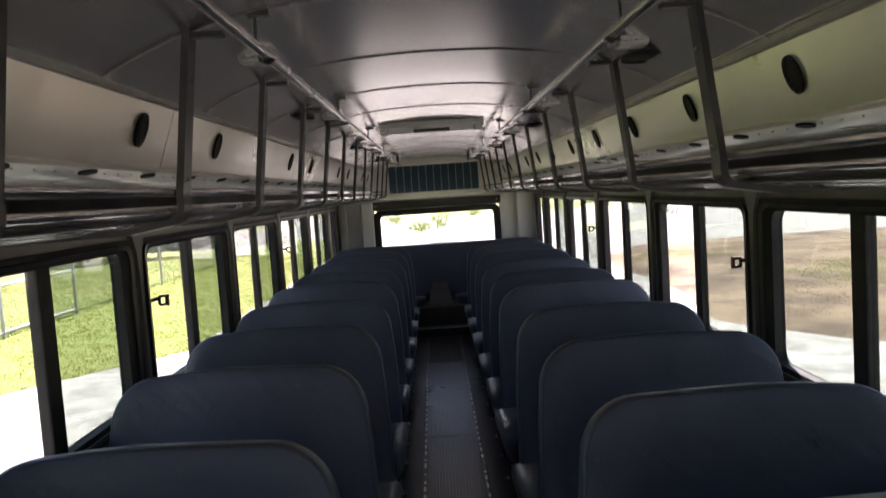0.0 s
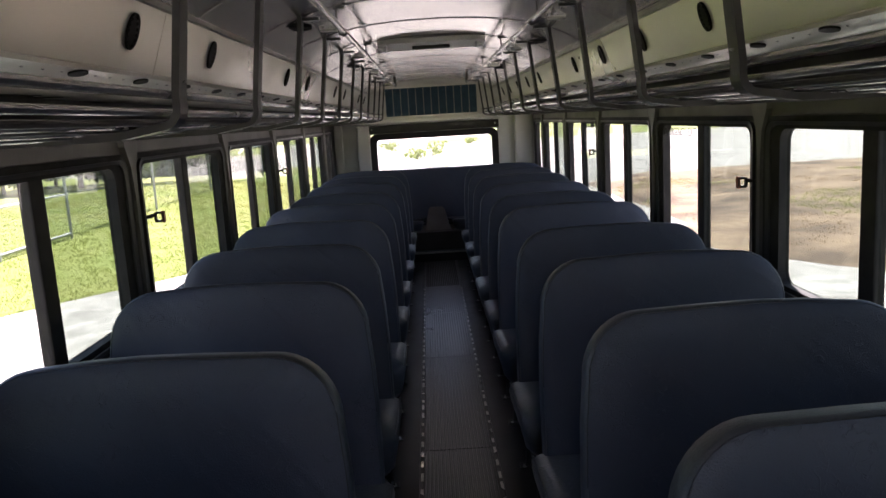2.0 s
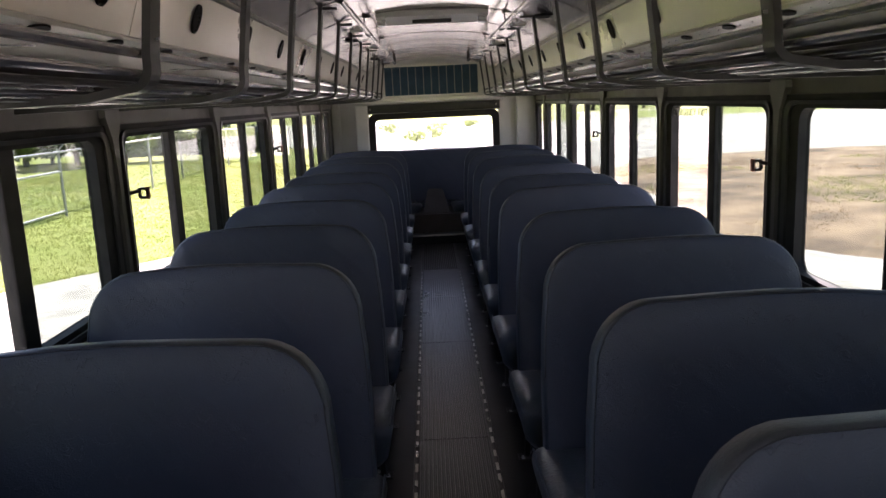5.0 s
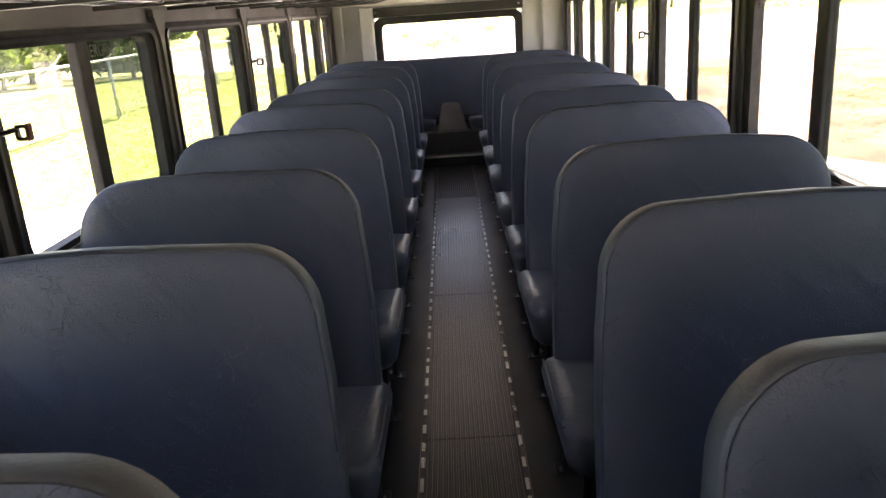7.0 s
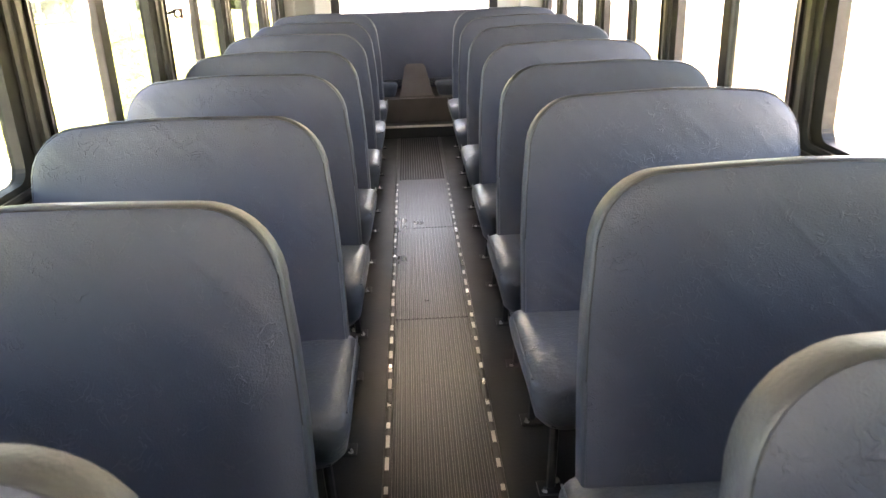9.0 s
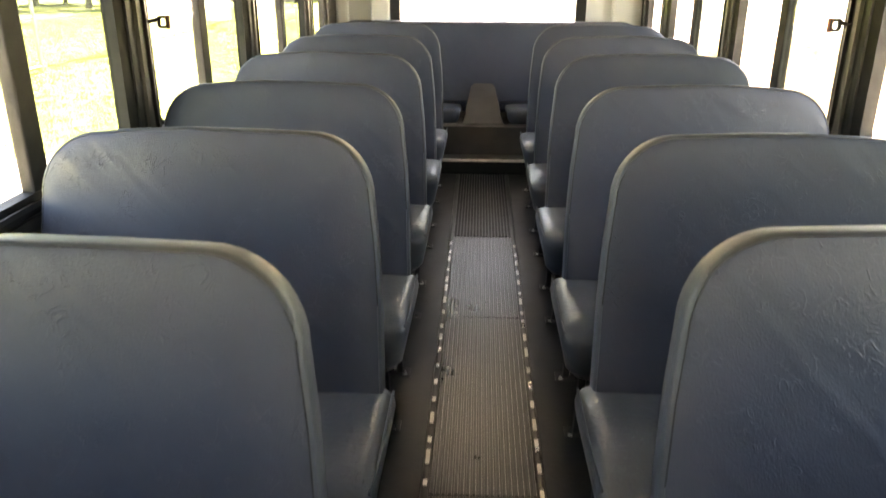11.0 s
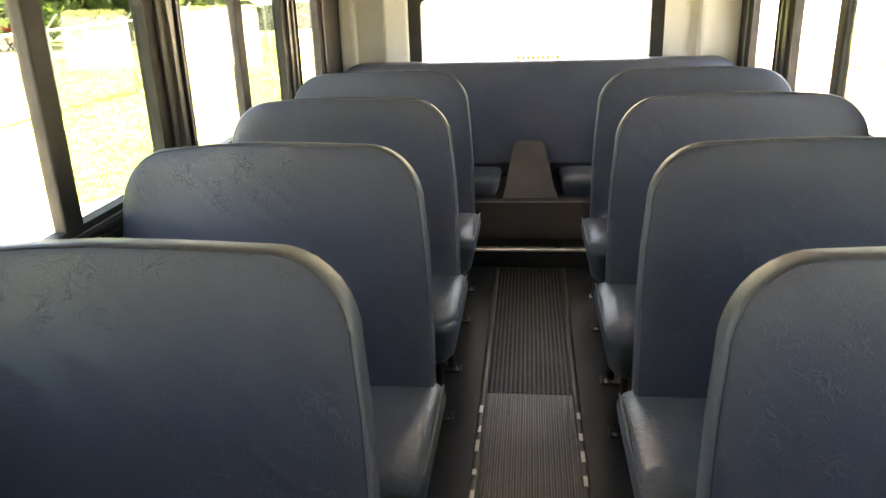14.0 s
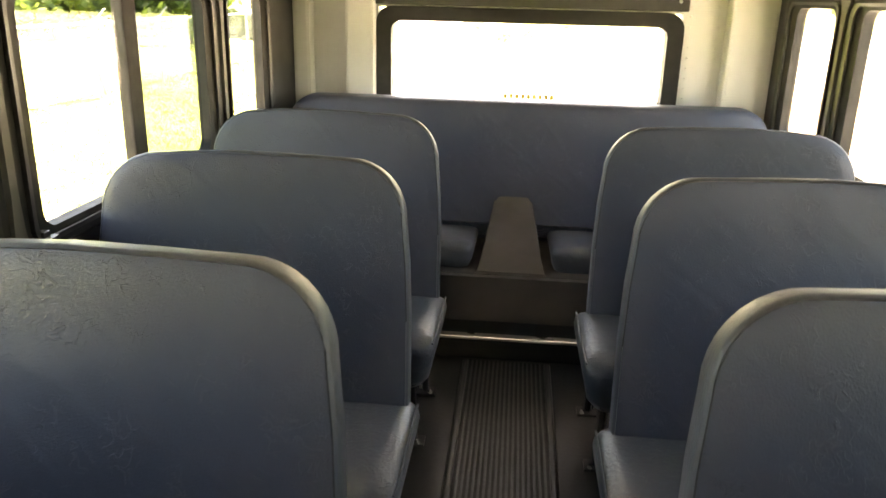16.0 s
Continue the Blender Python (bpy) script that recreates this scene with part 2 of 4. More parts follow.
def part(name, bm, mat, parent=None, label="", smooth=False):
    """A bmesh as one object, under its thing."""
    ob = new(name, mesh_of(bm, name, mat, smooth))
    if smooth:
        ob.data.set_sharp_from_angle(angle=radians(50))
    ob.parent = parent
    return tagged(ob, label)


def thing(name, label, category, group="", kind="", at=(0, 0, 0)):
    ob = new(name)
    ob.location = at
    ob.empty_display_size = 0.1
    return tagged(ob, label, category, group, kind)


def tube(points, radius, sides=8, bm=None, caps=True, flat=1.0):
    """A pipe along points."""
    bm = bm or bmesh.new()
    points = [Vector(p) for p in points]
    rings = []
    for i, p in enumerate(points):
        way = (points[min(i + 1, len(points) - 1)] - points[max(i - 1, 0)]).normalized()
        a = way.cross(Vector((0, 0, 1)) if abs(way.z) < 0.95 else Vector((0, 1, 0))).normalized()
        b = way.cross(a).normalized()
        r = radius[i] if isinstance(radius, (list, tuple)) else radius
        rings.append([bm.verts.new(p + r * (math.cos(t) * a + flat * math.sin(t) * b))
                      for t in (2 * math.pi * k / sides for k in range(sides))])
    for r0, r1 in zip(rings, rings[1:]):
        for k in range(sides):
            bm.faces.new((r0[k], r0[(k + 1) % sides], r1[(k + 1) % sides], r1[k]))
    if caps:
        bm.faces.new(rings[0][::-1]), bm.faces.new(rings[-1])
    return bm


def rounded(x0, x1, z0, z1, r, n=6):
    """A rounded rectangle as (a, b) pairs, anticlockwise."""
    r = r if isinstance(r, (list, tuple)) else (r,) * 4
    out = []
    for (cx, cz, q), rr in zip(((x1, z1, 0), (x0, z1, 1), (x0, z0, 2), (x1, z0, 3)), r):
        ox, oz = cx + (-rr if cx == x1 else rr), cz + (-rr if cz == z1 else rr)
        for k in range(n + 1):
            t = math.pi / 2 * (q + k / n)
            out.append((ox + rr * math.cos(t), oz + rr * math.sin(t)))
    return out


def loft(loops, close=True, bm=None):
    """Skin between closed loops of equal count; the first and last are capped."""
    bm = bm or bmesh.new()
    rings = [[bm.verts.new(p) for p in lp] for lp in loops]
    n = len(rings[0])
    for a, b in zip(rings, rings[1:]):
        for k in range(n):
            bm.faces.new((a[k], a[(k + 1) % n], b[(k + 1) % n], b[k]))
    if close:
        bm.faces.new(rings[0][::-1]), bm.faces.new(rings[-1])
    return bm


def ring(outer, inner, place, d0, d1, lip=0.0):
    """A frame between two loops of equal count, from depth d0 to d1; place(a, b, depth) gives the point."""
    bm = bmesh.new()
    lps = [[bm.verts.new(place(a, b, d)) for a, b in lp] for lp, d in ((outer, d0), (outer, d1), (inner, d1 - lip), (inner, d0))]
    n = len(outer)
    for i in range(4):
        a, b = lps[i], lps[(i + 1) % 4]
        for k in range(n):
            bm.faces.new((a[k], a[(k + 1) % n], b[(k + 1) % n], b[k]))
    return bm


def inset(loop, d):
    """A loop moved inwards by d along its normals (anticlockwise loops)."""
    out, n = [], len(loop)
    for i in range(n):
        (ax, az), (bx, bz) = loop[i - 1], loop[(i + 1) % n]
        tx, tz = bx - ax, bz - az
        length = math.hypot(tx, tz) or 1.0
        out.append((loop[i][0] - tz / length * d, loop[i][1] + tx / length * d))
    return out


def studs(bm, points, radius=0.006, height=0.004, axis="z", way=1.0):
    """Low six-sided rivet heads."""
    for p in points:
        p = Vector(p)
        base, top = [], []
        for k in range(6):
            c, s = math.cos(k * math.pi / 3), math.sin(k * math.pi / 3)
            if axis == "z":
                u, h = Vector((c, s, 0)), Vector((0, 0, way * height))
            elif axis == "x":
                u, h = Vector((0, c, s)), Vector((way * height, 0, 0))
            else:
                u, h = Vector((c, 0, s)), Vector((0, way * height, 0))
            base.append(bm.verts.new(p + radius * u))
            top.append(bm.verts.new(p + 0.6 * radius * u + h))
        bm.faces.new(top)
        for k in range(6):
            bm.faces.new((base[k], base[(k + 1) % 6], top[(k + 1) % 6], top[k]))
    return bm


# ---- the plan ----
C = 0.02                      # the body's middle line
HALF = 1.185                  # middle line to the inside of the side windows
REAR, FRONT = 9.84, -2.2       # end walls
SILL, HEAD = 0.80, 1.43       # window opening
POSTS = {-1: [3.415 + 1.327 * k for k in range(-4, 5)], 1: [3.43 + 1.37 * k for k in range(-4, 5)]}   # posts between window units
LEFT_Y = [8.557, 7.778, 6.963, 6.154, 5.374, 4.611, 3.778, 3.024, 2.265, 1.565, 0.81, 0.041]
RIGHT_Y = [8.489, 7.707, 6.931, 6.154, 5.427, 4.712, 3.887, 3.145, 2.44, 1.747, 1.02, 0.277]
HANGER_Y = [2.84 + 1.025 * k for k in range(-5, 11)]
END = {-1: 9.34, 1: 9.58}      # far edge of the last window
GROUND_Z = -1.0


def roof_z(x):
    """The curved roof sheet."""
    return 2.178 - 0.10 * (x - C) ** 2 - 0.105 * (x - C) ** 4


# ---- floor ----
floor = part("floor", boxes((C - HALF - 0.03, C + HALF + 0.03, FRONT, REAR, -0.06, 0.0)), FLOOR_RUBBER)
tagged(floor, "black rubber bus floor, scuffed and dusty", "floor", kind="structure")

aisle_mat = thing("aisle_mat", "black ribbed rubber aisle mat between metal edge strips", "floor mat")
SEAMS = [-2.15, 0.2, 2.3, 3.9, 5.29, 6.42, 7.40, 8.65]
for y0, y1 in zip(SEAMS, SEAMS[1:]):
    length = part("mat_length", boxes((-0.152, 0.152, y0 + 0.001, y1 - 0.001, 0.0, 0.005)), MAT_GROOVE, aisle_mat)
    bm = bmesh.new()
    for k in range(18):
        x = -0.1445 + 0.017 * k
        a = [bm.verts.new(p) for p in ((x - 0.0062, y0 + 0.004, 0.0045), (x + 0.0062, y0 + 0.004, 0.0045), (x + 0.0062, y1 - 0.004, 0.0045), (x - 0.0062, y1 - 0.004, 0.0045))]
        b = [bm.verts.new(p) for p in ((x - 0.0042, y0 + 0.004, 0.0085), (x + 0.0042, y0 + 0.004, 0.0085), (x + 0.0042, y1 - 0.004, 0.0085), (x - 0.0042, y1 - 0.004, 0.0085))]
        bm.faces.new(b)
        for i in range(4):
            bm.faces.new((a[i], a[(i + 1) % 4], b[(i + 1) % 4], b[i]))
    tagged(part("ribs", bm, MAT_RUBBER if y1 < 7.45 else MAT_DULL, length), kind="stuff")
for side in (-1, 1):
    bm = loft([[(side * 0.165 + dx, y, z) for dx, z in ((-0.013, 0.001), (-0.009, 0.007), (0.0, 0.0095), (0.009, 0.007), (0.013, 0.001))]
               for y in (FRONT + 0.05, 8.65)])
    strip = part("edge_strip", bm, BLACK_METAL, aisle_mat, "dark metal edge strip with bright worn rivets")
    bm = bmesh.new()
    y = -1.9
    while y < 7.3:
        box(bm, side * 0.165 - 0.006, side * 0.165 + 0.006, y, y + random.uniform(0.025, 0.07), 0.0085, 0.0112)
        y += random.uniform(0.1, 0.13)
    tagged(part("worn_bright_studs", bm, WORN_METAL, strip), kind="stuff")

step = thing("rear_step", "low black rubber step with a bright metal nosing", "step", at=(0, 8.68, 0))
part("riser", boxes((-0.42, 0.42, 0.0, 0.20, 0.0, 0.095)), FLOOR_RUBBER, step)
part("nosing", boxes((-0.42, 0.42, -0.012, 0.03, 0.088, 0.102), bevel=0.004), WORN_METAL, step, "worn bare metal nosing")
part("upper_riser", boxes((C - HALF, C + HALF, 0.17, 0.20, 0.0, 0.295)), BROWN_COVER, step, "dark brown riser panel under the bench")


# ---- shell ----
def side_wall(sign, name):
    x0 = C + sign * HALF
    lo, hi = sorted((x0, x0 + sign * 0.04))
    rows = [(lo, hi, FRONT, REAR, -0.06, SILL), (lo, hi, FRONT, REAR, HEAD, 2.02)]
    for y in POSTS[sign]:
        rows.append((lo, hi, y - 0.02, y + 0.02, SILL, HEAD))
    rows += [(lo, hi, FRONT, POSTS[sign][0] - 0.02, SILL, HEAD), (lo, hi, END[sign], REAR, SILL, HEAD)]
    wall = part(name, boxes(*rows), WALL_DARK)
    tagged(wall, "painted steel side wall with a row of sliding windows", "wall", kind="structure")
    xs = sorted((x0 - sign * 0.012, x0 + sign * 0.001))
    part("header_panel", boxes((*xs, FRONT, REAR - 0.05, HEAD + 0.02, 1.54), bevel=0.003), DARK_TRIM, wall, "dark grey metal strip above the windows")
    xs = sorted((x0 - sign * 0.035, x0 + sign * 0.001))
    part("sill_rail", boxes((*xs, FRONT, REAR - 0.25, SILL - 0.035, SILL), bevel=0.006), BLACK_METAL, wall, "black sill rail under the windows")
    for y in POSTS[sign]:
        # post with a flared, Y-shaped head
        bm = bmesh.new()
        pts = [(-0.05, SILL - 0.02), (0.05, SILL - 0.02), (0.024, SILL + 0.07), (0.016, SILL + 0.16), (0.016, 1.30), (0.03, 1.40), (0.075, 1.475), (0.075, 1.50), (-0.075, 1.50), (-0.075, 1.475), (-0.03, 1.40), (-0.016, 1.30), (-0.016, SILL + 0.16), (-0.024, SILL + 0.07)]
        a = [bm.verts.new((x0 - sign * 0.004, y + p, z)) for p, z in pts]
        b = [bm.verts.new((x0 - sign * 0.032, y + p * 0.85, z)) for p, z in pts]
        bm.faces.new(a), bm.faces.new(b)
        for i in range(len(pts)):
            bm.faces.new((a[i], a[(i + 1) % len(pts)], b[(i + 1) % len(pts)], b[i]))
        part("window_post", bm, POST_GREY, wall, "grey post with a flared head")
    return wall


wall_left, wall_right = side_wall(-1, "wall_left"), side_wall(1, "wall_right")


def side_window(sign, y0, y1, index, latch, dark=False):
    x0 = C + sign * HALF
    win = thing("window_%d" % index, "two-pane bus side window in a thick black rubber frame", "window", "side windows", "structure", (x0, 0, 0))
    put = lambda a, b, d: (-sign * d, a, b)
    mid, tall = (y0 + y1) / 2, y1 - y0 > 0.8
    outer = rounded(y0, y1, SILL, HEAD + 0.02, 0.03)
    inner = rounded(y0 + 0.105, y1 - 0.105, SILL + 0.045, HEAD - 0.025, 0.05)
    part("frame", ring(outer, inner, put, -0.03, 0.022, 0.012), BLACK_RUBBER, win)
    groove = ring(rounded(y0 + 0.035, y1 - 0.035, SILL + 0.018, HEAD, 0.05), rounded(y0 + 0.055, y1 - 0.055, SILL + 0.03, HEAD - 0.012, 0.05), put, 0.018, 0.03, 0.004)
    part("frame_bead", groove, BLACK_METAL, win)
    spans = [(y0 + 0.085, mid, -0.006), (mid, y1 - 0.085, -0.018)] if tall else [(y0 + 0.085, y1 - 0.085, -0.006)]
    if tall:
        part("mullion", boxes(tuple(sorted((-sign * -0.028, -sign * 0.008))) + (mid - 0.04, mid + 0.04, SILL + 0.03, HEAD - 0.01), bevel=0.006), BLACK_RUBBER, win)
    for k, (a, b, d) in enumerate(spans):
        xs = sorted((-sign * d, -sign * (d - 0.005)))
        pane = part("pane", boxes((*xs, a, b, SILL + 0.03, HEAD - 0.01)), TINTED if dark or (tall and (k == 1) == (sign < 0)) else PANE, win)
        pane.visible_shadow = False
    if latch:
        # folding release handle on the post side of the frame
        h0 = y0 + (0.06 if sign > 0 else 0.105)
        bm = tube([(-sign * 0.005, h0 - 0.05, 1.20), (-sign * 0.022, h0 - 0.02, 1.203), (-sign * 0.045, h0, 1.208)], 0.0075)
        part("release_arm", bm, BLACK_METAL, win, "black folding release arm")
        across = lambda a, b, d: (-sign * a, h0 + d, b)
        part("release_handle", ring(rounded(0.04, 0.077, 1.178, 1.220, 0.010, 4), rounded(0.048, 0.069, 1.187, 1.211, 0.006, 4), across, -0.007, 0.007), BLACK_METAL, win, "dark release loop")
        part("handle_edge", ring(rounded(0.069, 0.080, 1.176, 1.222, 0.005, 3), rounded(0.0715, 0.0775, 1.18, 1.218, 0.003, 3), across, -0.008, 0.008), RED_PLASTIC, win, "orange-red edge of the handle")
    bm = boxes(tuple(sorted((-sign * 0.005, -sign * 0.05))) + (y0 + 0.045, y0 + 0.10, SILL, SILL + 0.038), bevel=0.005)
    box(bm, *sorted((-sign * 0.012, -sign * 0.035)), y0 + 0.058, y0 + 0.085, SILL + 0.036, SILL + 0.052, bevel=0.003)
    lock = part("sash_lock", bm, BLACK_METAL, win)
    if sign < 0 and 7.0 < y0 < 8.0:
        part("tag", boxes((0.036, 0.040, y0 + 0.06, y0 + 0.085, SILL - 0.03, SILL - 0.012), bevel=0.001), YELLOW, lock, "small yellow tag")
    return win


index = 0
for sign in (-1, 1):
    for k, (a, b) in enumerate(zip(POSTS[sign], POSTS[sign][1:])):
        index += 1
        side_window(sign, a + 0.021, b - 0.021, index, k % 2 == 0, sign > 0 and k in (2, 3))
    index += 1
    side_window(sign, POSTS[sign][-1] + 0.021, END[sign], index, False)

# end walls
W0, W1, WZ0, WZ1 = C - 0.76, C + 0.76, 0.84, 1.36
rows = [(C - HALF - 0.07, C + HALF + 0.07, REAR, REAR + 0.08, -0.06, WZ0), (C - HALF - 0.07, C + HALF + 0.07, REAR, REAR + 0.08, WZ1, 2.02),
        (C - HALF - 0.07, W0, REAR, REAR + 0.08, WZ0, WZ1), (W1, C + HALF + 0.07, REAR, REAR + 0.08, WZ0, WZ1)]
wall_rear = part("wall_rear", boxes(*rows), WHITE_PANEL)
tagged(wall_rear, "off-white painted rear wall around the wide window", "wall", kind="structure")
part("corner_column", boxes((C - 0.91, C - 0.765, REAR - 0.10, REAR - 0.002, 0.3, 1.47), bevel=0.015), WHITE_PANEL, wall_rear, "off-white boxed column beside the window")
part("corner_column", boxes((C + 0.96, C + HALF - 0.003, REAR - 0.12, REAR - 0.002, 0.3, 1.53), bevel=0.02), WHITE_PANEL, wall_rear, "off-white boxed column in the corner")
part("corner_column", boxes((C - HALF + 0.003, C - 1.09, REAR - 0.1, REAR - 0.002, 0.3, 1.53), bevel=0.02), WHITE_PANEL, wall_rear, "off-white narrow column in the corner")
bm = bmesh.new()
for x in (W1 + 0.035, W0 - 0.03, C + 0.93):
    studs(bm, [(x, REAR, 0.55 + 0.05 * k) for k in range(20)], 0.006, 0.004, "y", -1)
part("rivet_rows", bm, WHITE_PANEL, wall_rear)

window_rear = thing("window_rear", "wide rear window with rounded black rubber gasket", "window", kind="structure", at=(0, REAR, 0))
put_rear = lambda a, b, d: (a, -d, b)
part("gasket", ring(rounded(W0 - 0.005, W1 + 0.005, WZ0 - 0.005, WZ1 + 0.005, 0.08), rounded(W0 + 0.07, W1 - 0.07, WZ0 + 0.05, WZ1 - 0.065, 0.05), put_rear, -0.08, 0.03, 0.014), BLACK_RUBBER, window_rear)
pane = part("pane", boxes((W0 + 0.05, W1 - 0.05, 0.03, 0.036, WZ0 + 0.03, WZ1 - 0.04)), REAR_PANE, window_rear)
pane.visible_shadow = False
header = part("header_bar", boxes((C - 0.785, C + 0.775, -0.045, -0.001, WZ1 + 0.012, WZ1 + 0.105), bevel=0.004), BLACK_METAL, window_rear, "dark steel bar above the rear window")
part("bar_bolt", studs(bmesh.new(), [(C + x, -0.045, WZ1 + 0.06) for x in (-0.74, 0.73)], 0.011, 0.008, "y", -1), STEEL, header)
bm = bmesh.new()
for k in range(9):
    box(bm, C - 0.105 + 0.03 * k, C - 0.085 + 0.03 * k, 0.024, 0.029, WZ0 + 0.078, WZ0 + 0.103)
part("lettering_bars", bm, AMBER_FILM, window_rear, "row of amber marks on the glass")

# front end, behind the viewer: bulkhead with a wide windscreen
rows = [(C - HALF - 0.07, C + HALF + 0.07, FRONT - 0.08, FRONT, -0.06, 0.75), (C - HALF - 0.07, C + HALF + 0.07, FRONT - 0.08, FRONT, 1.8, 2.02),
        (C - HALF - 0.07, C - 1.05, FRONT - 0.08, FRONT, 0.75, 1.8), (C + 1.05, C + HALF + 0.07, FRONT - 0.08, FRONT, 0.75, 1.8)]
wall_front = part("wall_front", boxes(*rows), WHITE_PANEL)
tagged(wall_front, "plain painted end wall with a wide windscreen opening", "wall", kind="structure")

# ---- roof ----
# the roof, ducts, racks and rails are drawn large and then brought to size about one point
UP, UP_AT = 0.667, Vector((-0.052, 0.585, 1.504))
ROOF_FRONT, ROOF_REAR = -3.6, 14.45


def to_size(ob):
    """Scale a thing and its parts about UP_AT."""
    ob.location = UP_AT + UP * (ob.location - UP_AT)
    for o in [ob] + list(ob.children_recursive):
        if o is not ob:
            o.location = UP * o.location
        if o.type == "MESH":
            o.data.transform(Matrix.Scale(UP, 4))
            o.data.update()


N = 28
xs = [C - 1.0 + 2.0 * k / N for k in range(N + 1)]
bm = bmesh.new()
under = [[bm.verts.new((x, y, roof_z(x))) for x in xs] for y in (ROOF_FRONT - 0.05, ROOF_REAR + 0.05)]
over = [[bm.verts.new((x, y, roof_z(x) + 0.05)) for x in xs] for y in (ROOF_FRONT - 0.05, ROOF_REAR + 0.05)]
for a, b in ((under[0], under[1]), (over[0], over[1]), (under[0], over[0]), (under[1], over[1])):
    for k in range(N):
        bm.faces.new((a[k], a[k + 1], b[k + 1], b[k]))
# haunches over the ducts
box(bm, C - 1.85, C - 0.985, ROOF_FRONT - 0.05, ROOF_REAR + 0.05, 1.976, 2.02)
box(bm, C + 0.985, C + 1.85, ROOF_FRONT - 0.05, ROOF_REAR + 0.05, 1.976, 2.02)
# lap seams of the roof sheets, with rivets
SEAM_Y = HANGER_Y
for y in SEAM_Y:
    lower = [[(x, y + d, roof_z(x) - h) for x in xs] for d, h in ((-0.022, -0.001), (-0.018, 0.0035), (0.018, 0.0035), (0.022, -0.001))]
    rows = [[bm.verts.new(p) for p in lp] for lp in lower]
    for a, b in zip(rows, rows[1:]):
        for k in range(N):
            bm.faces.new((a[k], a[k + 1], b[k + 1], b[k]))
    studs(bm, [(C - 0.96 + 0.06 * k, y, roof_z(C - 0.96 + 0.06 * k) - 0.003) for k in range(33)], 0.007, 0.005, "z", -1)
ceiling = part("ceiling", bm, CEILING, smooth=True)
to_size(ceiling)
tagged(ceiling, "glossy grey painted curved metal ceiling with riveted seams", "ceiling", kind="structure")


# ---- ducts along both sides ----
def duct(sign, C):
    run = thing("air_duct", "long beige metal air duct with round grilles above the luggage rack", "air duct", "side air ducts")
    cuts = [-3.5, -2.1, 0.72, 3.53, 6.34, 9.15, 11.96, 13.85]
    top, low = (C + sign * 1.0, 1.975), (C + sign * 1.085, 1.735)
    for a, b in zip(cuts, cuts[1:]):
        bm = loft([[(top[0], y, top[1]), (low[0], y, low[1]), (low[0] + sign * 0.02, y, low[1]), (top[0] + sign * 0.02, y, top[1])] for y in (a + 0.004, b - 0.004)])
        part("duct_panel", bm, BEIGE, run)
    for k in range(-4, 13):
        y = (1.33 if sign < 0 else 1.0) + (0.955 if sign < 0 else 0.933) * k
        cx, cz = (top[0] + low[0]) / 2, (top[1] + low[1]) / 2 + 0.005
        slope = math.atan2(low[0] - top[0], top[1] - low[1])
        m = pose(cx - sign * 0.003, y, cz, 0, 0, 0) @ Matrix.Rotation(-slope, 4, "Y")
        bm = bmesh.new()
        lp = [(0.048 * math.cos(t), 0.062 * math.sin(t)) for t in (2 * math.pi * i / 24 for i in range(24))]
        hole = [(0.8 * a, 0.84 * b) for a, b in lp]
        bm = ring(lp, hole, lambda p, q, d: (-sign * d, p, q), 0.0, 0.01, 0.004)
        loft([[(-sign * d, p, q) for p, q in hole] for d in (-0.001, 0.002)], bm=bm)
        for i in range(5):
            z = -0.038 + 0.019 * i
            w = 0.037 * math.sqrt(max(0.05, 1 - (z / 0.053) ** 2))
            box(bm, *sorted((-sign * 0.003, -sign * 0.009)), -w, w, z - 0.004, z + 0.004)
        bm.transform(m)
        part("round_grille", bm, GRILLE_BLACK, run, "black oval louvred outlet")
    # trim rail at the top, ledge and moulding below
    bm = loft([[(top[0] - sign * 0.012, y, 1.955), (top[0] - sign * 0.012, y, 1.979), (top[0] + sign * 0.02, y, 1.979), (top[0] + sign * 0.02, y, 1.955)] for y in (ROOF_FRONT, 13.85)])
    part("top_trim", bm, GREY_TRIM, run)
    prof = [(1.083, 1.736), (1.062, 1.728), (1.060, 1.715), (1.115, 1.70), (1.14, 1.685), (1.16, 1.69), (1.80, 1.70), (1.80, 1.736)]
    bm = loft([[(C + sign * x, y, z) for x, z in prof] for y in (ROOF_FRONT, 13.85)])
    part("lower_moulding", bm, BEIGE, run, "beige pressed moulding under the duct panel", smooth=True)
    bm = bmesh.new()
    y = -2.8
    while y < 13.5:
        studs(bm, [(C + sign * 1.09, y, 1.706)], 0.005, 0.004, "z", -1)
        y += 0.11
    tagged(part("moulding_screws", bm, STEEL, run), kind="stuff")
    for k in range(-4, 28):
        y = -0.6 + 0.5 * k
        bm = loft([[(C + sign * (1.085 + 0.022 * math.cos(t)), y + 0.05 * math.sin(t), 1.709 - h - 0.27 * 0.022 * math.cos(t)) for t in (2 * math.pi * i / 16 for i in range(16))] for h in (-0.004, 0.007)])
        part("slot_outlet", bm, GRILLE_BLACK, run, "flat black slot outlet")
    to_size(run)
    return run


duct(-1, C), duct(1, C + 0.05)


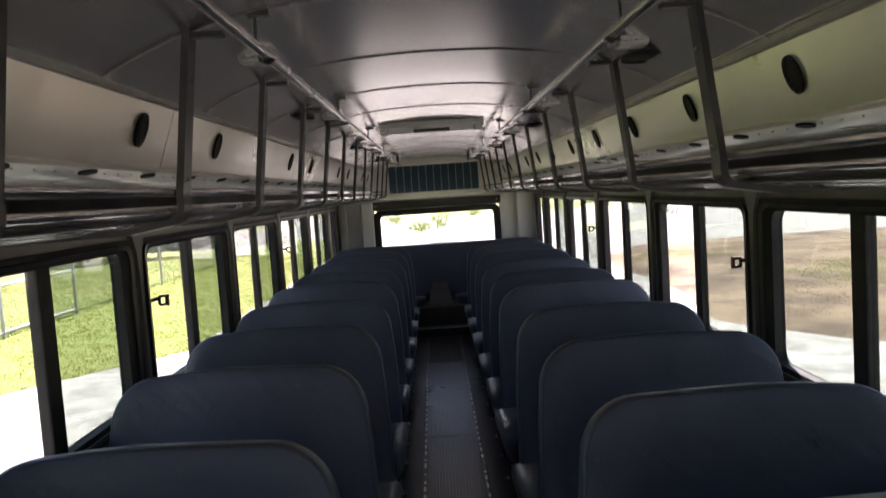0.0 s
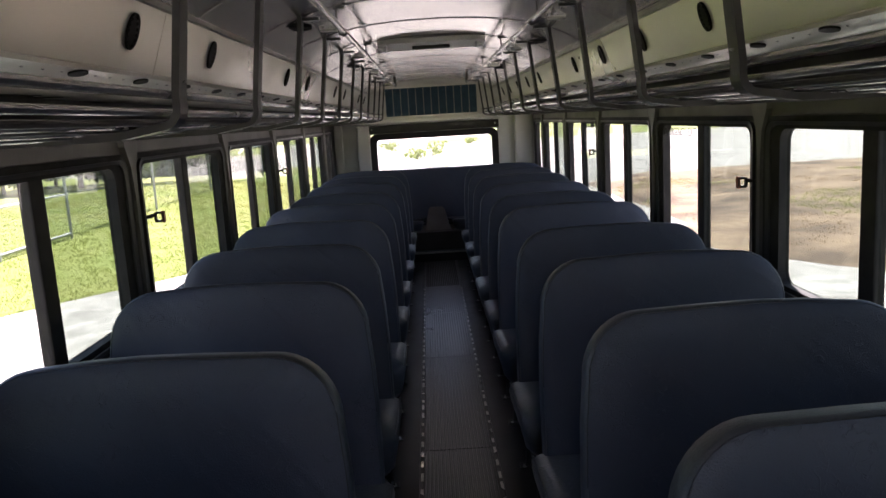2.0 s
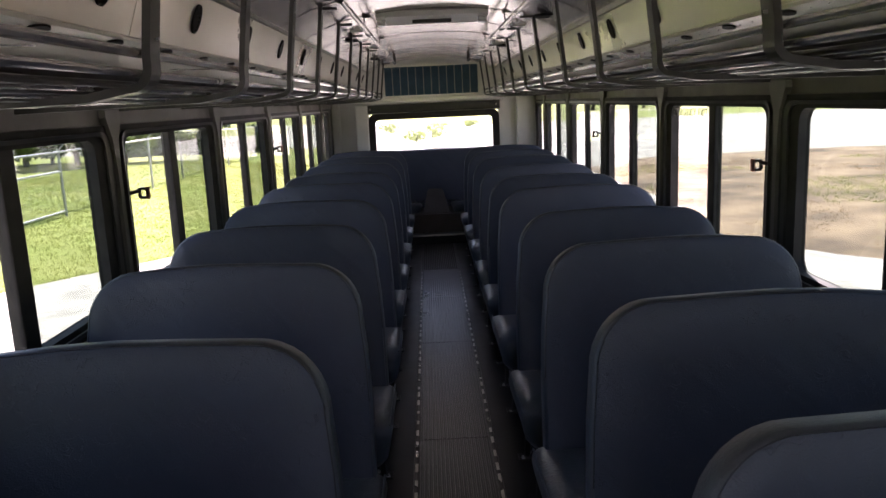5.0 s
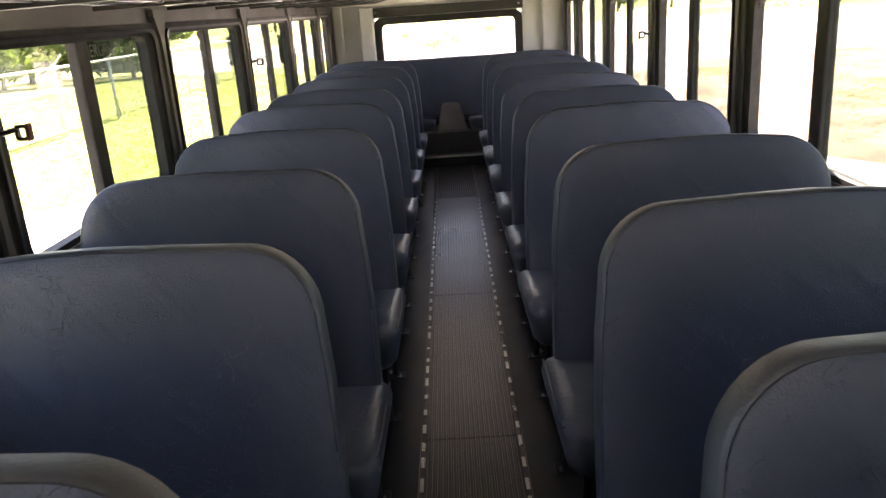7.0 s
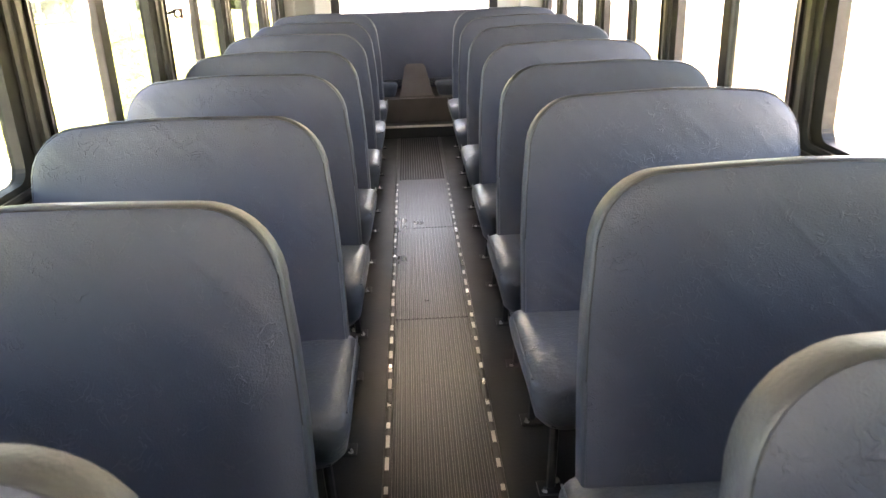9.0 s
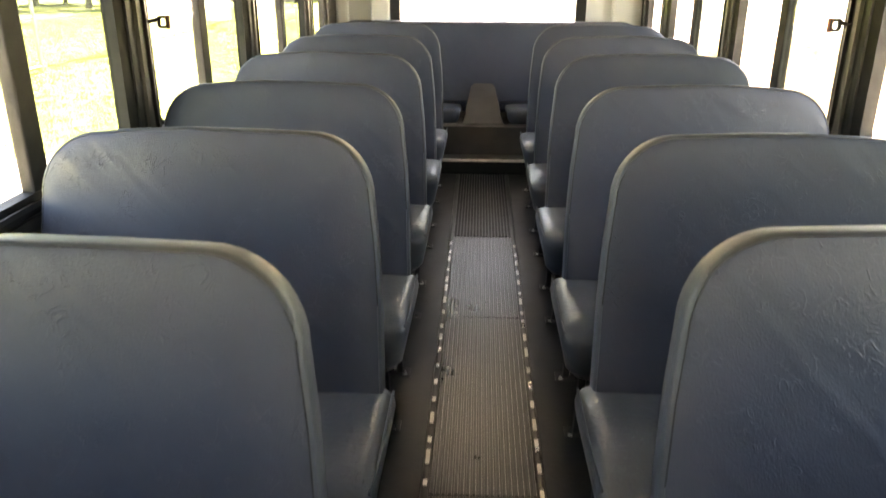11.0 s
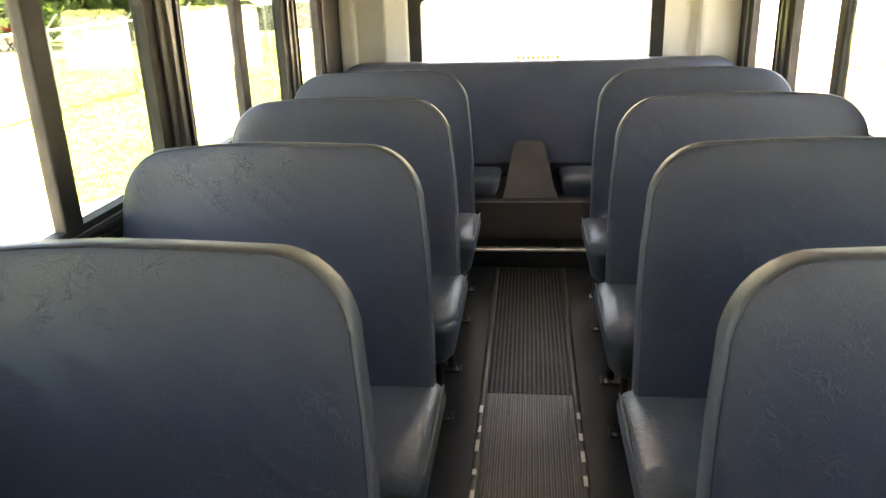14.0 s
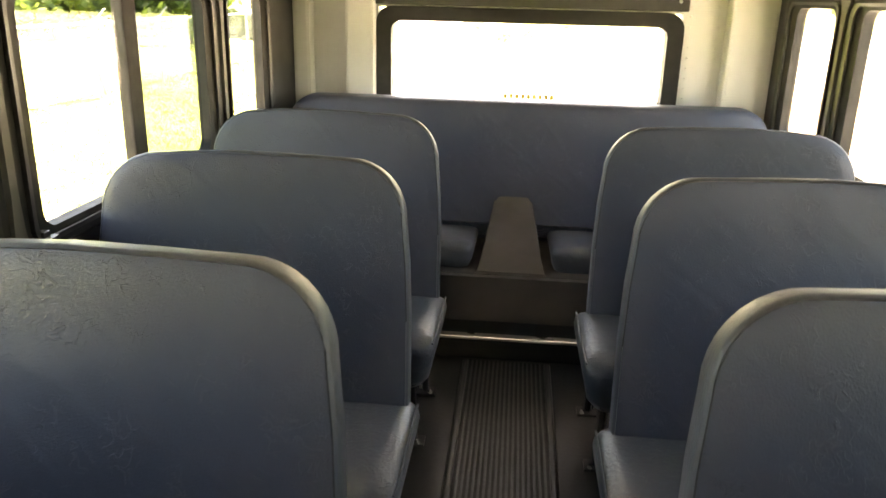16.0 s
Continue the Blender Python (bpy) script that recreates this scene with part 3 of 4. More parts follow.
# ---- luggage racks ----
def rack(sign):
    base = thing("luggage_rack", "overhead luggage rack of metal rails on black flat-bar hangers", "luggage rack", "luggage racks")
    fx = 0.81
    for x, z, r, mat in ((0.835, 1.625, 0.013, TUBE), (0.845, 1.575, 0.011, TUBE), (0.90, 1.549, 0.010, BLACK_METAL), (0.955, 1.543, 0.010, TUBE),
                         (1.01, 1.536, 0.010, BLACK_METAL), (1.065, 1.530, 0.010, TUBE), (1.12, 1.523, 0.010, BLACK_METAL),
                         (1.19, 1.52, 0.010, TUBE), (1.27, 1.52, 0.010, BLACK_METAL), (1.36, 1.52, 0.010, TUBE), (1.46, 1.52, 0.010, BLACK_METAL), (1.57, 1.52, 0.010, TUBE)):
        part("rail", tube([(C + 0.03 + sign * x, ROOF_FRONT + 0.02, z), (C + 0.03 + sign * x, 13.87, z)], r), mat, base)
    for y in HANGER_Y:
        if y < ROOF_FRONT or y > 13.87:
            continue
        path = [(fx - 0.06, 2.10), (fx, 1.62)] + [(fx + 0.05 - 0.05 * math.cos(t), 1.585 - 0.05 * math.sin(t)) for t in (math.pi / 2 * i / 6 for i in range(7))] + [(0.98, 1.515), (1.70, 1.502)]
        bm = loft([[(C + 0.03 + sign * (x - nx * 0.011), y - 0.036, z - nz * 0.011), (C + 0.03 + sign * (x - nx * 0.011), y + 0.036, z - nz * 0.011),
                    (C + 0.03 + sign * (x + nx * 0.011), y + 0.036, z + nz * 0.011), (C + 0.03 + sign * (x + nx * 0.011), y - 0.036, z + nz * 0.011)]
                   for x, z, nx, nz in [(px, pz, *((1, 0) if i < 2 else (math.cos(math.pi / 2 * (i - 2) / 6), math.sin(math.pi / 2 * (i - 2) / 6)) if i < 9 else (0, 1))) for i, (px, pz) in enumerate(path)]])
        hanger = part("hanger", bm, BLACK_METAL, base, "black flat-bar hanger bent under the rails")
        bm = boxes((C + 0.03 + sign * (fx - 0.10) - 0.06, C + 0.03 + sign * (fx - 0.10) + 0.06, y - 0.02, y + 0.02, roof_z(C + sign * 0.74) - 0.018, roof_z(C + sign * 0.74) - 0.001), bevel=0.003)
        part("ceiling_foot", bm, BLACK_METAL, hanger)
        for off, z in ((0.014, 1.66), (0.05, 1.95)):
            part("bolt", studs(bmesh.new(), [(C + 0.03 + sign * (fx - off), y, z)], 0.006, 0.012, "x", -sign), STEEL, hanger)
    to_size(base)
    return base


rack(-1), rack(1)

# ---- ceiling rails on hooks ----
for sign in (-1, 1):
    x = C + (0.53 if sign > 0 else -0.495)
    rail = thing("grab_rail", "round satin metal ceiling rail on short hooks", "grab rail", "ceiling rails")
    part("pipe", tube([(x, ROOF_FRONT + 0.3, 2.01), (x, 11.76, 2.01)], 0.017, 12), TUBE, rail, smooth=True)
    for y in [s for s in SEAM_Y[1::2] if -1.5 < s < 11.7]:
        top = roof_z(x + sign * 0.03)
        bm = tube([(x + sign * 0.03, y, top - 0.002), (x + sign * 0.034, y, 2.045), (x + sign * 0.022, y, 1.997), (x, y, 1.987), (x - sign * 0.02, y, 2.0)], 0.006, 6)
        box(bm, x - 0.02 + sign * 0.03, x + 0.045 + sign * 0.03, y - 0.016, y + 0.016, top - 0.016, top - 0.001)
        part("hook", bm, BLACK_METAL, rail)
    part("end_bracket", boxes((x - 0.02, x + 0.02, 11.72, 11.76, 2.0, roof_z(x) - 0.001), bevel=0.004), BLACK_METAL, rail)
    to_size(rail)

# ---- roof hatch, speakers, lamps ----
hatch = thing("roof_hatch", "white framed ceiling hatch with a black handle", "roof hatch", at=(C, 7.3, 0))
bm = ring(rounded(-0.44, 0.44, -0.36, 0.36, 0.06), rounded(-0.36, 0.36, -0.29, 0.29, 0.05), lambda a, b, d: (a, b, roof_z(C + a) + 0.002 - d), 0.0, 0.035, 0.01)
part("hatch_frame", bm, WHITE_PANEL, hatch)
bm = loft([[(a, b, z) for a, b in rounded(-0.37, 0.37, -0.30, 0.30, 0.05)] for z in (2.13, 2.142)])
part("hatch_lid", bm, WHITE_PANEL, hatch)
part("hatch_handle", boxes((-0.16, 0.16, -0.03, 0.02, 2.10, 2.132), bevel=0.006), BLACK_METAL, hatch, "black bar handle")
for sx in (-1, 1):
    part("hinge_bracket", boxes((sx * 0.41 - 0.035, sx * 0.41 + 0.035, -0.09, 0.05, 2.09, 2.145), bevel=0.01), STEEL, hatch, "bright metal hinge bracket")
to_size(hatch)

for sx, ys in ((-1, (5.1, 8.3, 11.5)), (1, (3.56, 6.6, 9.65))):
    for y in ys:
        x = C + sx * (0.78 if sx < 0 else 0.83)
        sp = thing("ceiling_speaker", "round black ceiling loudspeaker grille", "speaker", "ceiling speakers", at=(x, y, roof_z(x)))
        lp = [(0.085 * math.cos(t), 0.115 * math.sin(t)) for t in (2 * math.pi * i / 28 for i in range(28))]
        part("rim", ring(lp, [(0.86 * a, 0.86 * b) for a, b in lp], lambda a, b, d: (a, b, -d), 0.0, 0.018, 0.005), GRILLE_BLACK, sp)
        part("grille", loft([[(0.87 * f * a, 0.87 * f * b, -d) for a, b in lp] for d, f in ((0.0, 1.0), (0.01, 1.0), (0.016, 0.6))]), GRILLE_BLACK, sp)
        to_size(sp)
for sx, ys in ((-1, (3.4, 5.55, 7.65, 9.75)), (1, (3.4, 5.35, 7.5, 9.6))):
    for y in ys:
        x = C + sx * (0.65 if sx < 0 else 0.74)
        lamp = thing("dome_lamp", "small rectangular ceiling lamp with a milky cover", "lamp", "ceiling lamps", at=(x, y, roof_z(x)))
        part("lamp_base", boxes((-0.075, 0.075, -0.06, 0.06, -0.014, 0.004), bevel=0.004), STEEL, lamp)
        part("lamp_cover", boxes((-0.055, 0.055, -0.045, 0.045, -0.03, -0.012), bevel=0.01), DIFFUSER, lamp)
        to_size(lamp)

# ---- return-air housing over the rear window ----
RA = 9.46
housing = thing("air_housing", "beige housing with a blue louvred return-air grille", "air unit", at=(C, RA, 0))
lp = [(-0.98, 1.98), (-0.98, 1.535), (0.98, 1.535), (0.98, 1.98)]
part("casing", loft([[(x, y, z) for x, z in lp] for y in (0.0, REAR - RA - 0.002)]), WHITE_PANEL, housing)
part("bottom_flange", boxes((-1.15, 1.15, -0.015, 0.33, 1.495, 1.533), bevel=0.004), BEIGE, housing)
GX0, GX1, GZ0, GZ1 = -0.53, 0.505, 1.56, 1.87
part("filter", boxes((GX0, GX1, -0.012, -0.002, GZ0, GZ1)), BLUE_GRILLE, housing, "blue filter mesh")
frame_bm = ring([(GX1 + 0.02, GZ1 + 0.02), (GX0 - 0.02, GZ1 + 0.02), (GX0 - 0.02, GZ0 - 0.02), (GX1 + 0.02, GZ0 - 0.02)], [(GX1, GZ1), (GX0, GZ1), (GX0, GZ0), (GX1, GZ0)], lambda a, b, d: (a, -d, b), 0.0, 0.022)
part("grille_frame", frame_bm, BEIGE, housing)
for k in range(1, 12):
    x = GX0 + (GX1 - GX0) * k / 12
    part("grille_bar", boxes((x - 0.0035, x + 0.0035, -0.021, -0.012, GZ0, GZ1)), GREY_TRIM, housing)
bm = bmesh.new()
for k in range(26):
    z = GZ0 + 0.006 + (GZ1 - GZ0) * k / 26
    box(bm, GX0, GX1, -0.0175, -0.0122, z, z + 0.0045)
part("louvres", bm, BLUE_GRILLE, housing)


# ---- seats ----
def seat_outline(sign):
    """The backrest seen along the bus, anticlockwise, (x, z)."""
    corner = lambda cx, cz, rx, rz, a0, a1: [(cx + rx * math.cos(t), cz + rz * math.sin(t)) for t in (radians(a0 + (a1 - a0) * i / 9) for i in range(10))]
    pts = [(0.262, 0.20), (0.264, 0.40), (0.268, 0.60), (0.276, 0.74), (0.288, 0.85)]
    pts += corner(0.442, 0.85, 0.154, 0.158, 180, 90)[1:]
    pts += [(0.60, 1.014), (0.74, 1.017), (0.86, 1.013)]
    pts += corner(0.955, 0.85, 0.158, 0.155, 90, 0)
    pts += [(1.122, 0.76), (1.13, 0.60), (1.132, 0.20), (0.9, 0.195), (0.6, 0.195)]
    return [(0.004 - x, z) for x, z in pts] if sign < 0 else [(x + 0.008, z) for x, z in pts[::-1]]


LEAN = 0.20                   # backrests recline towards the rear of the bus


def seat(sign, y):
    base = thing("bus_seat", "dark navy vinyl bus seat with a high rounded back", "bus seat", "passenger seats", at=(0, y, 0))
    lp = seat_outline(sign)

    def layer(d, yy):
        return [(x, yy - (1.017 - z) * LEAN, z - LEAN * yy) for x, z in inset(lp, d)]

    # front panel towards the aisle end of the bus, sewn edge band, rear panel
    part("front_panel", loft([layer(0.13, -0.046), layer(0.05, -0.0455), layer(0.02, -0.043), layer(0.0085, -0.038), layer(0.0075, -0.026)]), VINYL, base, smooth=True)
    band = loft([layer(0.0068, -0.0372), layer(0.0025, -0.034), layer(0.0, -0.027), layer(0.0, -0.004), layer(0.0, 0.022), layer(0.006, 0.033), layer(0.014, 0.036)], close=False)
    part("edge_band", band, VINYL_EDGE, base, "worn vinyl band along the edge, painted paler for window light", smooth=True)
    part("rear_panel", loft([layer(0.012, 0.015), layer(0.012, 0.036), layer(0.03, 0.043), layer(0.08, 0.046)]), VINYL, base, smooth=True)
    k = max(range(len(lp)), key=lambda i: abs(lp[i][0] - lp[i - 1][0]) if lp[i][1] < 0.21 and lp[i - 1][1] < 0.21 else 0)
    order = [p for p in lp[k:] + lp[:k] if p[1] > 0.21]
    inner = inset(order, 0.0072)[1:-1]
    part("seam", tube([(x, -0.0385 - (1.017 - z) * LEAN, z) for x, z in inner], 0.0021, 5), SEAM_THREAD, base, "dark piped seam", smooth=True)
    # cushion: soft box in front of the backrest, fuller along its front, sagging over the frame at the aisle
    loops = []
    for grow, dz in ((0.085, -0.028), (0.045, -0.022), (0.022, 0.0), (0.007, 0.05), (0.0, 0.088), (0.003, 0.105), (0.012, 0.118), (0.04, 0.127), (0.10, 0.131)):
        rr = rounded(0.228 + grow, 1.14 - grow, -0.60 + grow, -0.10 - grow * 0.4, 0.055, 6)
        low = max(0.0, 0.06 - dz) * 0.45
        loops.append([(sign * a, b, 0.270 + dz - low * (0.5 + 0.5 * math.sin(9.0 * a + 14.0 * b)) * (1.0 if a < 0.45 else 0.3) - 0.03 * max(0.0, (b + 0.35) / 0.25) * (dz > 0.04)
                       - 0.012 * max(0.0, (-0.5 - b) / 0.1) * (dz > 0.04)) for a, b in (rr if sign > 0 else rr[::-1])])
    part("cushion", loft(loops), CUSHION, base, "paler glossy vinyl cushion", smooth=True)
    # piping along the cushion's aisle edge
    part("cushion_piping", tube([(sign * 0.234, -0.15, 0.372), (sign * 0.2315, -0.30, 0.379), (sign * 0.2315, -0.46, 0.379), (sign * 0.237, -0.56, 0.376)], 0.0035, 6), CUSHION, base, smooth=True)
    frame_bm = tube([(sign * 0.30, -0.56, 0.236), (sign * 0.30, -0.15, 0.236)], 0.014)
    tube([(sign * 0.30, -0.53, 0.236), (sign * 1.17, -0.53, 0.236)], 0.014, bm=frame_bm)
    tube([(sign * 0.30, -0.19, 0.236), (sign * 1.17, -0.19, 0.236)], 0.014, bm=frame_bm)
    part("seat_frame", frame_bm, BLACK_METAL, base, "black tubular seat frame")
    for yy in (-0.53, -0.19):
        leg = part("leg", tube([(sign * 0.305, yy, 0.236), (sign * 0.297, yy, 0.012)], 0.0135), BLACK_METAL, base)
        bm = boxes((sign * 0.295 - 0.035, sign * 0.295 + 0.035, yy - 0.03, yy + 0.03, 0.0, 0.008), bevel=0.002)
        part("foot_plate", bm, BLACK_METAL, leg)
        for bx, by in ((0.278, -0.018), (0.318, 0.02)):
            part("floor_bolt", studs(bmesh.new(), [(sign * bx, yy + by, 0.008)], 0.009, 0.012), STEEL, leg, "bright floor bolt")
    return base


for sign, rows in ((-1, LEFT_Y), (1, RIGHT_Y)):
    first = seat(sign, rows[0])
    for y in rows[1:]:
        copy_thing(first, pose(0, y, random.uniform(-0.003, 0.003), random.uniform(-0.6, 0.6), random.uniform(-0.3, 0.3), random.uniform(-0.4, 0.4)))

# ---- rear bench ----
bench = thing("rear_bench", "full-width navy vinyl rear bench against the rear wall", "bench seat", at=(C, 0, 0))
lp = rounded(-1.14, 1.14, 0.29, 0.948, (0.13, 0.13, 0.03, 0.03), 8)
loops = [[(x, yy + (0.945 - z) * -0.16, z) for x, z in inset(lp, d)] for d, yy in ((0.09, 9.475), (0.03, 9.480), (0.006, 9.495), (0.0, 9.515), (0.0, 9.60), (0.012, 9.62), (0.05, 9.625))]
part("backrest", loft(loops), VINYL, bench, smooth=True)
for sign in (-1, 1):
    loops = []
    for grow, dz in ((0.05, 0.0), (0.02, 0.0), (0.008, 0.03), (0.0, 0.075), (0.003, 0.092), (0.013, 0.102), (0.05, 0.108), (0.11, 0.109)):
        rr = rounded(0.165 + grow, 1.13 - grow, 8.925 + grow, 9.42 - grow * 0.3, 0.05, 5)
        loops.append([(sign * a - C, b, 0.300 + dz - 0.05 * max(0.0, b - 9.0) / 0.4 * (dz > 0.05)) for a, b in (rr if sign > 0 else rr[::-1])])
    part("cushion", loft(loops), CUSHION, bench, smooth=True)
part("bench_base", boxes((-1.15, 1.15, 8.885, 9.60, 0.096, 0.298), bevel=0.004), BROWN_COVER, bench, "dark brown boxed bench base")

cover = thing("engine_hump_cover", "brown tapered cover panel between the bench cushions", "cover panel")
quad = [(-0.150, 8.885, 0.302), (0.145, 8.885, 0.302), (0.128, 8.98, 0.342), (0.098, 9.22, 0.434), (0.083, 9.36, 0.484), (0.070, 9.395, 0.499), (0.045, 9.405, 0.504),
        (-0.055, 9.405, 0.504), (-0.080, 9.395, 0.499), (-0.093, 9.36, 0.484), (-0.106, 9.22, 0.434), (-0.134, 8.98, 0.342)]
part("cover_panel", loft([[(x, y, z) for x, y, z in quad], [(x * 0.97, y + 0.004, z + 0.007) for x, y, z in quad]]), BROWN_COVER, cover)
sides = [[(-0.145, 8.90, 0.299), (0.14, 8.90, 0.299), (0.09, 9.385, 0.299), (-0.10, 9.385, 0.299)], [(-0.145, 8.90, 0.304), (0.14, 8.90, 0.304), (0.085, 9.385, 0.492), (-0.095, 9.385, 0.492)]]
part("cover_body", loft(sides), BROWN_COVER, cover)

# ---- lettering on the exit windows ----
def letters(text, size, m, mat, parent_label):
    cu = bpy.data.curves.new("lettering", "FONT")
    cu.body, cu.size, cu.align_x, cu.align_y, cu.extrude = text, size, "CENTER", "CENTER", 0.0006
    ob = new("lettering", cu)
    bpy.context.view_layer.update()
    me = bpy.data.meshes.new_from_object(ob.evaluated_get(bpy.context.evaluated_depsgraph_get()))
    bpy.data.objects.remove(ob)
    bpy.data.curves.remove(cu)
    me.materials.clear()
    me.materials.append(mat)
    me.transform(m)
    done = new("exit_lettering", me)
    return tagged(done, parent_label, "lettering")


for side, y, word in ((1, 4.51, "EMERGENCY"), (1, 4.255, "EXIT"), (-1, 4.235, "EMERGENCY"), (-1, 4.49, "EXIT")):
    letters(word, 0.058, pose(C + side * (HALF + 0.002), y, 1.372, 90, 0, -90 * side), LETTERS, "black %s letters on the side window glass" % word)

# ---- outside ----
def sheet(name, x0, x1, y0, y1, nx, ny, height, mat, label, category):
    bm = bmesh.new()
    g = [[bm.verts.new((x0 + (x1 - x0) * i / nx, y0 + (y1 - y0) * j / ny, 0)) for i in range(nx + 1)] for j in range(ny + 1)]
    for row in g:
        for v in row:
            v.co.z = height(v.co.x, v.co.y)
    for j in range(ny):
        for i in range(nx):
            bm.faces.new((g[j][i], g[j][i + 1], g[j + 1][i + 1], g[j + 1][i]))
    return tagged(part(name, bm, mat, smooth=True), label, category, kind="structure")


def lie(x, y):
    return 0.04 * noise.noise(Vector((x * 0.3, y * 0.3, 0)))


def edge(y):
    """Where the gravel meets the grass."""
    return -7.0 + 2.5 * min(1.0, max(0.0, (y - 11.0) / 3.2)) + 0.22 * noise.noise(Vector((0, y * 0.6, 4)))


def bank(x, y):
    """The grass bank beside the gravel."""
    rise = min(1.0, max(0.0, (edge(y) - x) / 6.0))
    return GROUND_Z + 0.03 + 0.55 * rise * rise * (3 - 2 * rise) * min(1.0, max(0.0, (60 - y) / 30)) + 0.5 * lie(x, y)


ground = sheet("ground", -600, 600, -600, 600, 60, 60, lambda x, y: GROUND_Z - 0.06, GRASS_SOIL, "open green and dry grass land", "ground")
lot = sheet("gravel_lot", -60, 60, -30, 112, 100, 120, lambda x, y: GROUND_Z + 0.25 * lie(x, y), GRAVEL, "pale dusty gravel yard", "ground")
grass_bank = sheet("grass_bank", 0, 1, -5, 46, 60, 106, lambda u, y: 0.0, GRASS_SOIL, "green grass bank beside the gravel", "ground")
for v in grass_bank.data.vertices:
    v.co.x = edge(v.co.y) - 38 * v.co.x ** 2
    v.co.z = bank(v.co.x, v.co.y) - (0.06 if v.co.x > edge(v.co.y) - 0.05 else 0.0)


def patch(name, cx, cy, rx, ry, mat, label, lift):
    """An uneven, thin patch of ground."""
    bm = bmesh.new()
    n = 72
    mid = bm.verts.new((cx, cy, GROUND_Z + lift + 0.02))
    rings = []
    power = lambda v: math.copysign(abs(v) ** 0.6, v)
    for f in (0.35, 0.7, 0.95, 1.0):
        rings.append([bm.verts.new((cx + rx * f * power(math.cos(t)) * (1 + 0.13 * f * noise.noise(Vector((3 * math.cos(t), 3 * math.sin(t), cx)))),
                                    cy + ry * f * power(math.sin(t)) * (1 + 0.13 * f * noise.noise(Vector((4 * math.cos(t), 4 * math.sin(t), cy)))),
                                    GROUND_Z + lift + (0.02 if f < 1 else -0.05))) for t in (2 * math.pi * k / n for k in range(n))])
    for k in range(n):
        bm.faces.new((mid, rings[0][k], rings[0][(k + 1) % n]))
        for a, b in zip(rings, rings[1:]):
            bm.faces.new((a[k], b[k], b[(k + 1) % n], a[(k + 1) % n]))
    return tagged(part(name, bm, mat, smooth=True), label, "ground", kind="structure")


patch("dirt_patch", 14.4, 19.4, 9.7, 11.6, DIRT, "brown bare dirt with scattered stones", 0.0)
patch("meadow", 46, 92, 52, 16, GRASS_SOIL, "far green meadow strip", 0.0)


def on_dirt(x, y):
    return abs((x - 14.4) / 8.9) ** 3.3 + abs((y - 19.4) / 10.6) ** 3.3 < 1.0


def tufts(name, count, area, height, mat, label, base, inside):
    """Loose blades of grass."""
    rng = random.Random(7)
    verts, faces = [], []
    for _ in range(count):
        x, y = rng.uniform(*area[:2]), rng.uniform(*area[2:])
        if not inside(x, y, rng):
            continue
        z = base(x, y)
        for _ in range(5):
            a, h, w = rng.uniform(0, 6.28), height * rng.uniform(0.4, 1.2), 0.012
            dx, dy = math.cos(a), math.sin(a)
            ox, oy = x + rng.gauss(0, 0.05), y + rng.gauss(0, 0.05)
            i = len(verts)
            verts += [(ox - w * dy, oy + w * dx, z - 0.02), (ox + w * dy, oy - w * dx, z - 0.02), (ox + 0.35 * h * dx, oy + 0.35 * h * dy, z + h)]
            faces.append((i, i + 1, i + 2))
    me = bpy.data.meshes.new(name)
    me.from_pydata(verts, [], faces)
    me.materials.append(mat)
    return tagged(new(name, me), label, "grass", kind="stuff")


def green_spot(x, y):
    return ((x - 11.3) / 3.6) ** 2 + ((y - 18.0) / 3.4) ** 2 < 0.7 + 0.5 * noise.noise(Vector((x * 0.8, y * 0.8, 2)))


tufts("grass", 26000, (-13, -4.1, 9, 34), 0.035, BLADES, "rough green grass on the bank", bank, lambda x, y, r: x < edge(y) - 0.1 * r.random())
tufts("sparse_grass", 16000, (5.5, 21, 9.5, 27), 0.034, BLADES, "thin green grass growing on the dirt", lambda x, y: GROUND_Z + 0.02,
      lambda x, y, r: on_dirt(x, y) and (green_spot(x, y) or noise.noise(Vector((x * 0.45, y * 0.3, 9))) > 0.25 + 0.2 * r.random()))
tufts("dry_stubble", 12000, (5.0, 21, 9, 28), 0.03, STRAW, "dry brown stubble on the dirt", lambda x, y: GROUND_Z + 0.02,
      lambda x, y, r: on_dirt(x, y) and not green_spot(x, y) and noise.noise(Vector((x * 0.5, y * 0.4, 21))) > -0.1 + 0.3 * r.random())

# chain-link fence along the bank
fence = thing("chain_link_fence", "galvanised chain-link fence with pipe posts and rails", "fence")
FX = -8.05
FENCE_Y = [9.0, 11.8, 14.6, 17.5, 20.2, 22.9, 25.7, 28.6, 31.5, 34.5, 37.5]
bm = bmesh.new()
for y in FENCE_Y:
    z = bank(FX, y)
    part("post", tube([(FX, y, z - 0.1), (FX, y, z + 1.42), (FX - 0.02, y, z + 1.46)], 0.034), GALVANISED, fence)
    part("barb_arm", tube([(FX, y, z + 1.42), (FX + 0.20, y + 0.05, z + 1.66)], 0.018), GALVANISED, fence)
part("brace", tube([(FX, 20.35, bank(FX, 20.3) + 0.05), (FX + 0.12, 19.95, bank(FX, 20) + 0.55), (FX, 20.2, bank(FX, 20.2) + 1.4)], 0.026), GALVANISED, fence, "bent pipe brace")
for zz in (0.12, 0.98, 1.40):
    part("rail", tube([(FX, y, bank(FX, y) + zz) for y in FENCE_Y if zz > 1 or y < 19], 0.026), GALVANISED, fence)
